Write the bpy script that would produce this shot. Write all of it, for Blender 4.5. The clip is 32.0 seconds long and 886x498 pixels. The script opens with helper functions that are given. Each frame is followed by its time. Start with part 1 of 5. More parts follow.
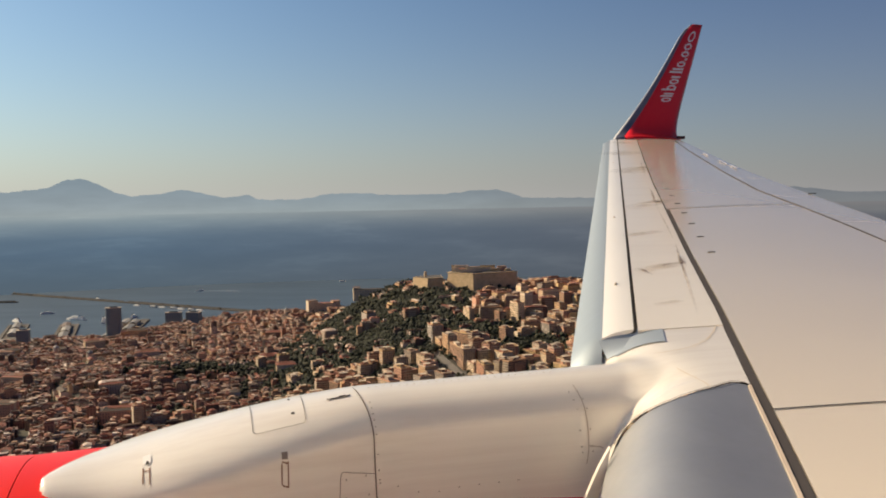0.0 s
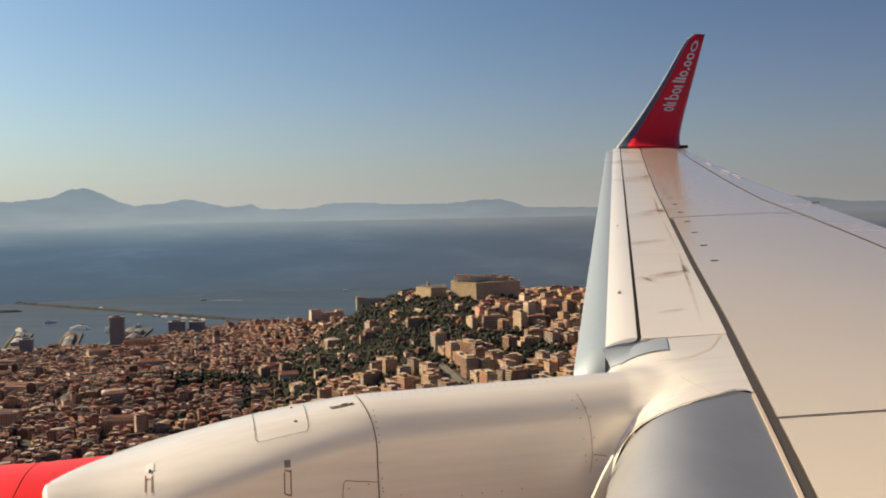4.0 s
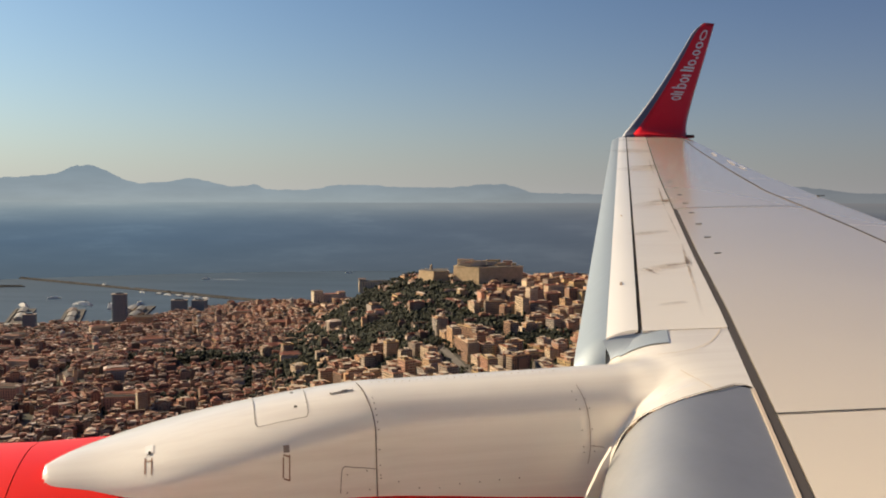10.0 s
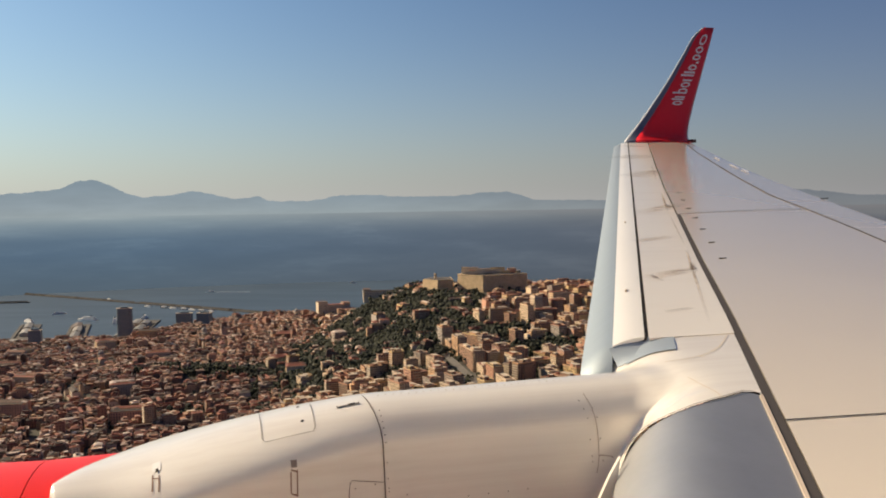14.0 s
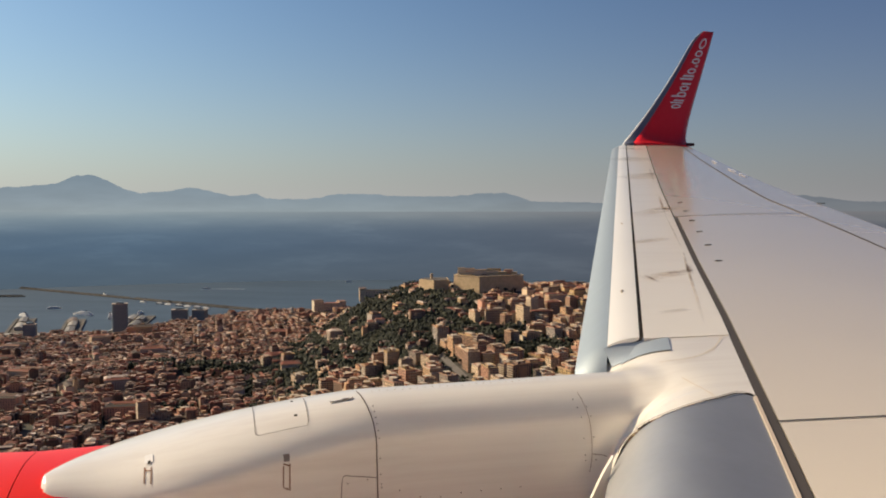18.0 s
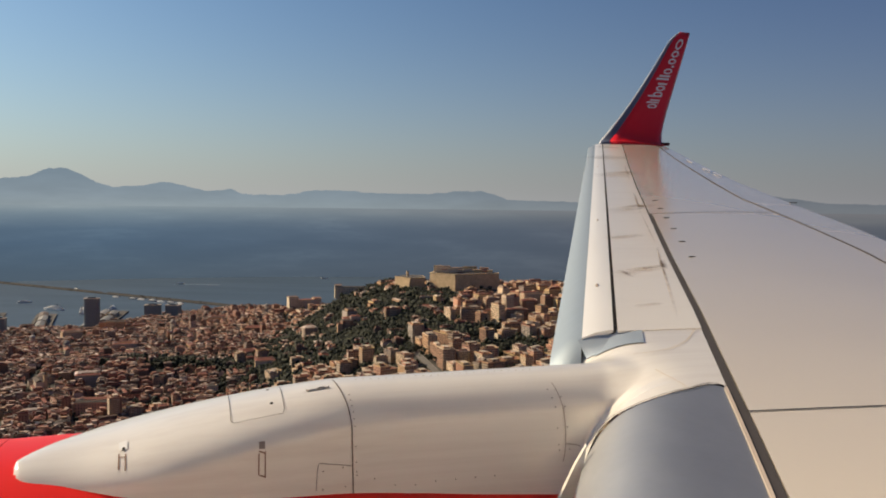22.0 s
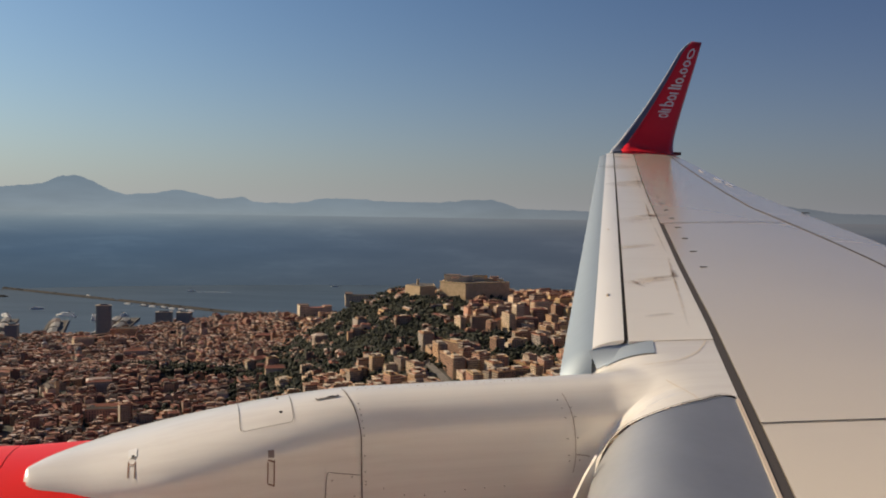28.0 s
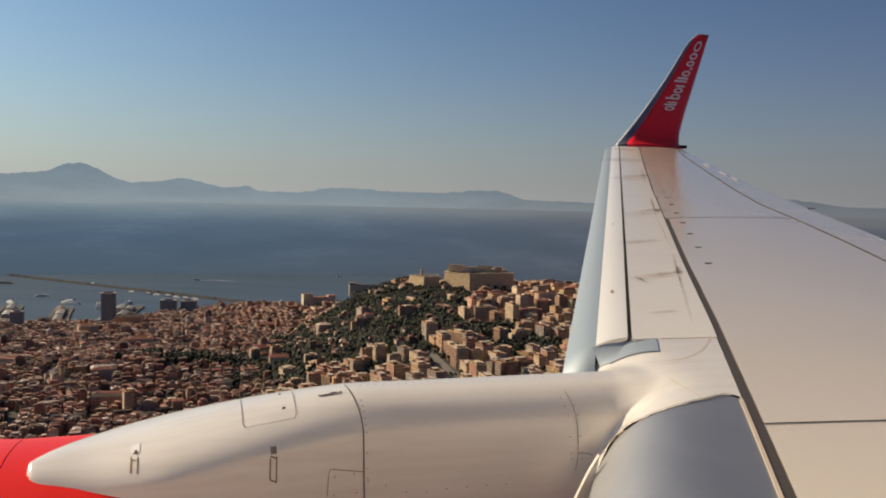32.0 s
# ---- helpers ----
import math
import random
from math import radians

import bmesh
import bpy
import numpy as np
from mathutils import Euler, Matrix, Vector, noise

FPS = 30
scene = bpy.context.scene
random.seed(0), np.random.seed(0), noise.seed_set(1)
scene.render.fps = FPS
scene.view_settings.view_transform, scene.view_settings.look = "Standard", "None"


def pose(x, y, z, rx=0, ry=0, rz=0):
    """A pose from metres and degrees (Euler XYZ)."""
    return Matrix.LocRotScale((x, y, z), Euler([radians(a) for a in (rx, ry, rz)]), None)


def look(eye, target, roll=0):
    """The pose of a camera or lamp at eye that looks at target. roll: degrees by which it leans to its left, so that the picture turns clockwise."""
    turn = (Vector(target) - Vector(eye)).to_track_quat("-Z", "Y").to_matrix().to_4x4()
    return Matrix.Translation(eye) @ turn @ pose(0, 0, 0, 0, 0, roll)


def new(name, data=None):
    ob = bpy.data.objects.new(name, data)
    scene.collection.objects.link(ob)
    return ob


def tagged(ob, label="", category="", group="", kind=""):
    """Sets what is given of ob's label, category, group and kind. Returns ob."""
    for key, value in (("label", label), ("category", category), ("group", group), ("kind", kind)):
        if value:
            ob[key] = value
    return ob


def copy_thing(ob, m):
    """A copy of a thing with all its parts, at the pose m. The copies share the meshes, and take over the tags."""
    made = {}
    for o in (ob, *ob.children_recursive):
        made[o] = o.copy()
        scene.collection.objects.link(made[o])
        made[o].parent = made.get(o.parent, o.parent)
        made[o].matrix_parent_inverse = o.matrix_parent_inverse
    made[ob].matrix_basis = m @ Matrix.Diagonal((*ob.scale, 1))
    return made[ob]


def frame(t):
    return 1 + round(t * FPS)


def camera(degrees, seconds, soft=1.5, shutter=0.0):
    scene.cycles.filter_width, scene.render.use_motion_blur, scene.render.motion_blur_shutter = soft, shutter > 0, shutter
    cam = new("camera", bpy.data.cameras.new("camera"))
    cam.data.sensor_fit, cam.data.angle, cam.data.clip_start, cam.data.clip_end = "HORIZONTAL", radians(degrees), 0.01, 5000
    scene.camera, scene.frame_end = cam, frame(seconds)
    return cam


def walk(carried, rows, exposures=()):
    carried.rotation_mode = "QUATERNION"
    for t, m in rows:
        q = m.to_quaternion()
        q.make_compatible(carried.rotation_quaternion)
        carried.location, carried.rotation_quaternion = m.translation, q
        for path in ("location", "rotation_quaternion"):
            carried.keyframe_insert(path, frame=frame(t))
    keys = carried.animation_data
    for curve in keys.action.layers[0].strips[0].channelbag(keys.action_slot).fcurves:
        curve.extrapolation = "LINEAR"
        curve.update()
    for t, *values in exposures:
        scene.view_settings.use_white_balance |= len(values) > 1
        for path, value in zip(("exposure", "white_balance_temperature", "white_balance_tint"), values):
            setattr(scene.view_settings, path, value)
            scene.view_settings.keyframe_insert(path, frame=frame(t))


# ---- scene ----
# The camera is held at a cabin window of an airliner that banks over a bay.
CRUISE = 360.0
cam = camera(55.0, 32.0, soft=1.9)
walk(cam, [
    (0, pose(-0.002, 0.000, 360.002, 86.83, 1.08, -0.29)),
    (0.5, pose(-0.000, 0.001, 360.000, 86.94, 1.20, -0.18)),
    (1, pose(-0.003, -0.002, 359.991, 87.24, 1.09, -0.09)),
    (1.5, pose(-0.000, -0.005, 359.981, 87.04, 0.97, 0.08)),
    (2, pose(-0.002, -0.002, 359.993, 87.09, 1.07, -0.01)),
    (2.5, pose(-0.004, -0.002, 359.983, 87.47, 0.94, -0.19)),
    (3, pose(-0.002, -0.001, 359.997, 87.32, 1.10, -0.16)),
    (3.5, pose(-0.002, -0.001, 359.996, 87.38, 1.11, -0.10)),
    (5.5, pose(-0.002, 0.002, 360.000, 87.91, 0.66, -0.35)),
    (6, pose(-0.004, -0.002, 359.993, 88.09, 0.38, -0.48)),
    (6.5, pose(-0.002, 0.001, 360.000, 88.08, 0.67, -0.52)),
    (7, pose(-0.001, 0.002, 360.001, 88.12, 0.84, -0.48)),
    (7.5, pose(-0.002, -0.001, 359.998, 88.14, 0.74, -0.43)),
    (8, pose(-0.003, 0.003, 359.999, 87.61, 0.59, -0.31)),
    (8.5, pose(-0.001, 0.003, 359.999, 87.16, 0.27, -0.13)),
    (9, pose(-0.000, 0.000, 360.000, 86.85, -0.00, -0.00)),
    (9.5, pose(-0.002, 0.002, 360.003, 86.62, -0.04, 0.04)),
    (10, pose(-0.000, 0.003, 360.014, 86.39, -0.11, 0.20)),
    (10.5, pose(-0.000, 0.001, 360.006, 86.30, -0.11, 0.30)),
    (11, pose(-0.002, 0.004, 360.000, 86.46, 0.08, 0.25)),
    (11.5, pose(-0.000, 0.002, 359.999, 87.27, 0.27, -0.17)),
    (12, pose(-0.001, 0.002, 360.000, 87.66, 0.57, -0.38)),
    (12.5, pose(-0.002, -0.004, 359.995, 87.86, 0.54, -0.36)),
    (13, pose(-0.003, -0.000, 360.000, 87.68, 0.63, -0.20)),
    (13.5, pose(-0.003, 0.002, 360.007, 87.46, 0.80, 0.03)),
    (14, pose(-0.002, 0.009, 360.023, 86.97, 0.92, 0.39)),
    (14.5, pose(-0.003, 0.007, 360.017, 87.08, 0.71, 0.61)),
    (16.5, pose(-0.003, -0.002, 359.979, 87.66, -0.11, 0.53)),
    (17, pose(-0.002, 0.003, 359.989, 87.42, 0.05, 0.61)),
    (17.5, pose(-0.003, 0.007, 360.002, 87.06, -0.02, 0.53)),
    (18, pose(-0.000, 0.010, 360.009, 86.99, 0.03, 0.22)),
    (18.5, pose(-0.003, 0.008, 360.017, 86.67, -0.25, -0.44)),
    (19, pose(-0.001, 0.007, 360.022, 86.45, -0.39, -0.46)),
    (19.5, pose(-0.001, 0.007, 360.030, 86.37, -0.61, -0.72)),
    (20, pose(-0.001, 0.006, 360.023, 86.49, -0.50, -0.99)),
    (20.5, pose(-0.002, 0.002, 360.011, 86.43, -0.42, -1.44)),
    (21, pose(-0.004, -0.002, 359.994, 86.60, -0.64, -1.57)),
    (21.5, pose(-0.006, -0.008, 359.984, 86.96, -0.58, -1.56)),
    (22, pose(-0.004, -0.010, 359.983, 86.84, -0.65, -1.35)),
    (22.5, pose(-0.004, -0.009, 359.983, 86.72, -0.67, -1.25)),
    (23, pose(-0.002, -0.008, 359.992, 86.83, -0.47, -1.04)),
    (23.5, pose(0.001, -0.002, 360.006, 86.86, -0.37, -0.86)),
    (24, pose(-0.002, 0.001, 360.016, 86.83, -0.47, -0.70)),
    (24.5, pose(-0.003, 0.001, 360.012, 86.86, -0.47, -0.52)),
    (25, pose(-0.003, -0.001, 360.002, 87.00, -0.35, -0.43)),
    (25.5, pose(-0.003, -0.001, 360.004, 86.99, -0.38, -0.32)),
    (27.5, pose(-0.005, -0.002, 359.987, 87.34, -0.54, -0.57)),
    (28, pose(-0.003, -0.006, 359.985, 87.41, -0.87, -0.63)),
    (28.5, pose(-0.005, -0.007, 359.984, 87.43, -1.05, -0.61)),
    (29, pose(-0.002, -0.007, 359.986, 87.34, -1.16, -0.55)),
    (29.5, pose(-0.002, -0.007, 359.989, 86.88, -1.38, -0.47)),
    (30, pose(-0.003, -0.002, 359.999, 86.09, -1.64, -0.34)),
    (30.5, pose(-0.001, -0.004, 359.994, 86.36, -1.73, -0.37)),
    (31, pose(-0.002, -0.002, 360.002, 86.81, -1.45, -0.31)),
    (31.5, pose(-0.003, -0.003, 360.003, 86.94, -1.38, -0.33)),
    (32, pose(-0.002, 0.003, 360.009, 86.76, -1.30, -0.32)),
], exposures=((0, 0.0, 7450, 8), (8, 0.0, 7380, 8), (16.5, 0.0, 7250, 8), (18, -0.10, 7150, 8), (19, -0.22, 7050, 8), (21, -0.12, 7100, 8), (22.3, -0.26, 7000, 8), (23, -0.41, 6950, 8), (24, -0.50, 6900, 9), (25.5, -0.50, 6900, 9), (28, -0.38, 6950, 9), (31, -0.34, 7000, 9), (32, -0.27, 7050, 8)))

# ---- light ----
SUN_EL, SUN_X, SUN_Y = radians(33), -0.925, 0.38
SUN_AZ = math.atan2(SUN_X, SUN_Y)
world = bpy.data.worlds.new("sky")
scene.world = world
world.use_nodes = True
wn = world.node_tree
sky = wn.nodes.new("ShaderNodeTexSky")
sky.sky_type = "NISHITA"
sky.sun_disc = False
sky.sun_elevation, sky.sun_rotation = SUN_EL, SUN_AZ
sky.altitude, sky.air_density, sky.dust_density, sky.ozone_density = 300, 1.0, 1.2, 2.0
bg = wn.nodes["Background"]
bg.inputs["Strength"].default_value = 0.092


def wmath(op, x, y, clamp=False):
    q = wn.nodes.new("ShaderNodeMath")
    q.operation, q.use_clamp = op, clamp
    for k, v in ((0, x), (1, y)):
        if isinstance(v, (int, float)):
            q.inputs[k].default_value = v
        else:
            wn.links.new(v, q.inputs[k])
    return q.outputs[0]


# haze thickens towards the horizon and glows on the sun's side
way = wn.nodes.new("ShaderNodeTexCoord").outputs["Generated"]
axes = wn.nodes.new("ShaderNodeSeparateXYZ")
wn.links.new(way, axes.inputs[0])
thick = wmath("MULTIPLY", wmath("POWER", wmath("SUBTRACT", 1.0, wmath("ABSOLUTE", axes.outputs[2], 0)), 11.0), 0.97)
behind = wmath("MULTIPLY", wmath("MAXIMUM", wmath("MULTIPLY", axes.outputs[1], -1.0), 0.0), 1.0)
side = wmath("ADD", wmath("ADD", wmath("MULTIPLY", axes.outputs[0], 0.70), 0.40), behind, True)
hazec = wn.nodes.new("ShaderNodeMix")
hazec.data_type = "RGBA"
wn.links.new(side, hazec.inputs[0])
hazec.inputs[6].default_value, hazec.inputs[7].default_value = (6.2, 6.5, 6.75, 1), (2.2, 2.25, 2.75, 1)
gain = wn.nodes.new("ShaderNodeMix")
gain.data_type = "RGBA"
wn.links.new(side, gain.inputs[0])
gain.inputs[6].default_value, gain.inputs[7].default_value = (0.79, 1.07, 1.28, 1), (0.39, 0.42, 0.67, 1)
tone = wn.nodes.new("ShaderNodeMix")
tone.data_type, tone.blend_type = "RGBA", "MULTIPLY"
tone.inputs[0].default_value = 1.0
wn.links.new(sky.outputs[0], tone.inputs[6])
wn.links.new(gain.outputs[2], tone.inputs[7])
air = wn.nodes.new("ShaderNodeMix")
air.data_type = "RGBA"
wn.links.new(thick, air.inputs[0])
wn.links.new(tone.outputs[2], air.inputs[6])
wn.links.new(hazec.outputs[2], air.inputs[7])
wn.links.new(air.outputs[2], bg.inputs["Color"])
sun = new("sun", bpy.data.lights.new("sun", "SUN"))
sun.data.energy, sun.data.angle, sun.data.color = 6.25, radians(0.6), (1.0, 0.83, 0.62)
ch = math.cos(SUN_EL)
sun.matrix_world = look((0, 0, CRUISE + 300), (-SUN_X * ch, -SUN_Y * ch, CRUISE + 300 - math.sin(SUN_EL)))

# ---- materials ----


def mat(name, base, rough=0.5, metal=0.0, coat=0.0):
    m = bpy.data.materials.new(name)
    m.use_nodes = True
    b = m.node_tree.nodes["Principled BSDF"]
    b.inputs["Base Color"].default_value = (*base, 1)
    b.inputs["Roughness"].default_value = rough
    b.inputs["Metallic"].default_value = metal
    b.inputs["Coat Weight"].default_value = coat
    return m


def nd(m, kind, **sets):
    n = m.node_tree.nodes.new(kind)
    for k, v in sets.items():
        if k in n.inputs:
            n.inputs[k].default_value = v
    return n


def wire(m, a, b):
    m.node_tree.links.new(a, b)


def shader(m):
    return m.node_tree.nodes["Principled BSDF"]


def ramp(m, src, stops):
    n = m.node_tree.nodes.new("ShaderNodeValToRGB")
    e = n.color_ramp.elements
    while len(e) < len(stops):
        e.new(0.5)
    for el, (p, c) in zip(e, stops):
        el.position, el.color = p, (*c, 1)
    wire(m, src, n.inputs[0])
    return n.outputs[0]


def coords(m, which="Object", scale=(1, 1, 1)):
    tc = m.node_tree.nodes.new("ShaderNodeTexCoord")
    mp = m.node_tree.nodes.new("ShaderNodeMapping")
    mp.inputs["Scale"].default_value = scale
    wire(m, tc.outputs[which], mp.inputs[0])
    return mp.outputs[0]


def noise_of(m, vec, scale, detail=4.0, rough=0.55):
    n = nd(m, "ShaderNodeTexNoise", Scale=scale, Detail=detail, Roughness=rough)
    wire(m, vec, n.inputs["Vector"])
    return n.outputs["Fac"]


def mixc(m, fac, a, b, blend="MIX"):
    n = m.node_tree.nodes.new("ShaderNodeMix")
    n.data_type, n.blend_type = "RGBA", blend
    for s, v in ((n.inputs[0], fac), (n.inputs[6], a), (n.inputs[7], b)):
        if isinstance(v, (int, float)):
            s.default_value = v
        elif isinstance(v, tuple):
            s.default_value = (*v, 1)
        else:
            wire(m, v, s)
    return n.outputs[2]


def bump(m, height, strength, dist):
    n = nd(m, "ShaderNodeBump", Strength=strength, Distance=dist)
    wire(m, height, n.inputs["Height"])
    wire(m, n.outputs[0], shader(m).inputs["Normal"])


def paint(name, base, rough=0.22, streak=0.08, coat=0.5, dirt=(0.45, 0.36, 0.27)):
    """Aircraft paint with faint grime that runs with the airflow."""
    m = mat(name, base, rough, 0.0, coat)
    patch = nd(m, "ShaderNodeMapRange")
    patch.interpolation_type = "SMOOTHSTEP"
    patch.inputs[1].default_value, patch.inputs[2].default_value, patch.inputs[4].default_value = 0.3, 0.8, streak
    wire(m, noise_of(m, coords(m, "Object", (0.4, 1.1, 1.0)), 0.9, 2), patch.inputs[0])
    c = mixc(m, patch.outputs[0], base, tuple(d * b for d, b in zip(dirt, base)))
    wire(m, c, shader(m).inputs["Base Color"])
    shader(m).inputs["Coat Roughness"].default_value = 0.16
    return m


M_WING = paint("wing_grey_paint", (0.72, 0.645, 0.535), 0.27, 0.03, 1.0)
M_SLAT = paint("slat_white_paint", (0.86, 0.83, 0.77), 0.30, 0.05, 0.4)
M_WHITE = paint("white_paint", (0.79, 0.76, 0.70), 0.29, 0.10, 0.7)
# brown-red streaks stand for reflections in the gloss, put into the colour
_t = noise_of(M_WHITE, coords(M_WHITE, "Object", (0.7, 16.0, 22.0)), 1.0, 5, 0.6)
_c = mixc(M_WHITE, ramp(M_WHITE, _t, [(0.42, (0, 0, 0)), (0.68, (0.22,) * 3)]), (0.80, 0.765, 0.70), (0.47, 0.385, 0.33))
wire(M_WHITE, _c, shader(M_WHITE).inputs["Base Color"])
bump(M_WHITE, noise_of(M_WHITE, coords(M_WHITE, "Object", (0.5, 6.0, 8.0)), 1.0, 3), 0.12, 0.01)
M_RED = paint("red_paint", (0.90, 0.016, 0.006), 0.42, 0.10, 0.0)
shader(M_RED).inputs["Specular IOR Level"].default_value = 0.3
M_WINGLET = paint("winglet_red_paint", (0.72, 0.012, 0.020), 0.38, 0.1, 0.15)
M_LAMP = mat("dark_red_lamp_housing", (0.10, 0.012, 0.012), 0.4)
M_BAND = mat("dull_erosion_shield", (0.20, 0.21, 0.25), 0.4, 0.6)
M_DARK = mat("dark_gap_and_sealant", (0.06, 0.055, 0.05), 0.9)
M_STRIP = mat("grey_sealant", (0.072, 0.066, 0.068), 0.9)
for _m in (M_DARK, M_STRIP):
    shader(_m).inputs["Specular IOR Level"].default_value = 0.08
M_LETTER_GLINT = mat("pale_letter_and_glint", (0.80, 0.78, 0.78), 0.4)
M_SEAM = mat("brown_seam", (0.13, 0.10, 0.08), 0.8)
M_THIN = mat("thin_brown_seam", (0.36, 0.29, 0.235), 0.7)
M_RIVET = mat("dull_rivet", (0.28, 0.24, 0.20), 0.6)
M_FAINT = mat("faint_tan_seam", (0.60, 0.51, 0.40), 0.5)
M_BAY = mat("dull_bay_metal", (0.33, 0.39, 0.45), 0.6, 0.25)
M_RUST = mat("latch_bronze", (0.22, 0.13, 0.09), 0.5, 0.6)
M_PLATE = mat("stained_latch_steel", (0.25, 0.20, 0.175), 0.6)
M_GRIME = paint("tan_grime_on_paint", (0.62, 0.52, 0.42), 0.4, 0.3, 0.0)
# white standing for the latch flap's sun glint and the winglet's lit leading edge
M_FLAP = mat("bright_glint_and_edge_white", (0.86, 0.85, 0.82), 0.25)
M_METAL = mat("satin_leading_edge", (0.34, 0.395, 0.435), 0.45, 0.85)
_v = coords(M_METAL, "Object", (1, 8, 1))
wire(M_METAL, ramp(M_METAL, noise_of(M_METAL, _v, 3, 5), [(0.3, (0.52,) * 3), (0.75, (0.58,) * 3)]), shader(M_METAL).inputs["Roughness"])


def soft_grime(name, colour, most, low, high):
    """Thin dirt, broken by grain and fading to the rim of its streak."""
    m = mat(name, colour, 0.7)
    uv = nd(m, "ShaderNodeSeparateXYZ")
    wire(m, m.node_tree.nodes.new("ShaderNodeTexCoord").outputs["UV"], uv.inputs[0])
    fade = 16.0
    for axis in (0, 1):
        rest = nd(m, "ShaderNodeMath")
        rest.operation = "SUBTRACT"
        rest.inputs[0].default_value = 1.0
        wire(m, uv.outputs[axis], rest.inputs[1])
        hump = nd(m, "ShaderNodeMath")
        hump.operation = "MULTIPLY"
        wire(m, uv.outputs[axis], hump.inputs[0])
        wire(m, rest.outputs[0], hump.inputs[1])
        both = nd(m, "ShaderNodeMath")
        both.operation = "MULTIPLY"
        if isinstance(fade, float):
            both.inputs[0].default_value = fade
        else:
            wire(m, fade, both.inputs[0])
        wire(m, hump.outputs[0], both.inputs[1])
        fade = both.outputs[0]
    grain = ramp(m, noise_of(m, coords(m), 9.0, 6, 0.7), [(low, (0, 0, 0)), (high, (most,) * 3)])
    cover = nd(m, "ShaderNodeMath")
    cover.operation, cover.use_clamp = "MULTIPLY", True
    wire(m, fade, cover.inputs[0])
    wire(m, grain, cover.inputs[1])
    wire(m, cover.outputs[0], shader(m).inputs["Alpha"])
    return m


M_TAN = soft_grime("tan_soft_grime", (0.42, 0.31, 0.21), 0.36, 0.30, 0.62)
M_SMUT = soft_grime("dark_soft_grime", (0.19, 0.13, 0.095), 0.72, 0.36, 0.66)
M_INNER = mat("dull_inboard_edge", (0.40, 0.41, 0.44), 0.5, 0.80)
wire(M_INNER, ramp(M_INNER, noise_of(M_INNER, coords(M_INNER, "Object", (1.0, 0.5, 1.0)), 5.0, 5), [(0.3, (0.365, 0.378, 0.40)), (0.7, (0.412, 0.425, 0.442))]), shader(M_INNER).inputs["Base Color"])
wire(M_INNER, ramp(M_INNER, noise_of(M_INNER, coords(M_INNER), 26.0, 6), [(0.3, (0.47,) * 3), (0.7, (0.53,) * 3)]), shader(M_INNER).inputs["Roughness"])
M_SKINSTAIN = paint("slat_bay_paint", (0.83, 0.78, 0.69), 0.3, 0.1)
_n = noise_of(M_SKINSTAIN, coords(M_SKINSTAIN, "Object", (0.35, 3.2, 1.0)), 1.3, 7, 0.68)
_c = mixc(M_SKINSTAIN, ramp(M_SKINSTAIN, _n, [(0.50, (0, 0, 0)), (0.80, (0.25,) * 3)]), (0.83, 0.78, 0.69), (0.42, 0.33, 0.25))
wire(M_SKINSTAIN, _c, shader(M_SKINSTAIN).inputs["Base Color"])
M_CABIN = mat("cabin_shell_paint", (0.86, 0.775, 0.70), 0.4)


def glow(name):
    m = bpy.data.materials.new(name)
    m.use_nodes = True
    m.node_tree.nodes.remove(m.node_tree.nodes["Principled BSDF"])
    e = m.node_tree.nodes.new("ShaderNodeEmission")
    wire(m, e.outputs[0], m.node_tree.nodes["Material Output"].inputs[0])
    return m, e


def height_of(m, low, high):
    g = m.node_tree.nodes.new("ShaderNodeNewGeometry")
    s = m.node_tree.nodes.new("ShaderNodeSeparateXYZ")
    wire(m, g.outputs["Position"], s.inputs[0])
    r = nd(m, "ShaderNodeMapRange")
    r.inputs[1].default_value, r.inputs[2].default_value = low, high
    wire(m, s.outputs[2], r.inputs[0])
    return r.outputs[0], s, g


# far water, its haze painted as a glowing ramp, then the far hills
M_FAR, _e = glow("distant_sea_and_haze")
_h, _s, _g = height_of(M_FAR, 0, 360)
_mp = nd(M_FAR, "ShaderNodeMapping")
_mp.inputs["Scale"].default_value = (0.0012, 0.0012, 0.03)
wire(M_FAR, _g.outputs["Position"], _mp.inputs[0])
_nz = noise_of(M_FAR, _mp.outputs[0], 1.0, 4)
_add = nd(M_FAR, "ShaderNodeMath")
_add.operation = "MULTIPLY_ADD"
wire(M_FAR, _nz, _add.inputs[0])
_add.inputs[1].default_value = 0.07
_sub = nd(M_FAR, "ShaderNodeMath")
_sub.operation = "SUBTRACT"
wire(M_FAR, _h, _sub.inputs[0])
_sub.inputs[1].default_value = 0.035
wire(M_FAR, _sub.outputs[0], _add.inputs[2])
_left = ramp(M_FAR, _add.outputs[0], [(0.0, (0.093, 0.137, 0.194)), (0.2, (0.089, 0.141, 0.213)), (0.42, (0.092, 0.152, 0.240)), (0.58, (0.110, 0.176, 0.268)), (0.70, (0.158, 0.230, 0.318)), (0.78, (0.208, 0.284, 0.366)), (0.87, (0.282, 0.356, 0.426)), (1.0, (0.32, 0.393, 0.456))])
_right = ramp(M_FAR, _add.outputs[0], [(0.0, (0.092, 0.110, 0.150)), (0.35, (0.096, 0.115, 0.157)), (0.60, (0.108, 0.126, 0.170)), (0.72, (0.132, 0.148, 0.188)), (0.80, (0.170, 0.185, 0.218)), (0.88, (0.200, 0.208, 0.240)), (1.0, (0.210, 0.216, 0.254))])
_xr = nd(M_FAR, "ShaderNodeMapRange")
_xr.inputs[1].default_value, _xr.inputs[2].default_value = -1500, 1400
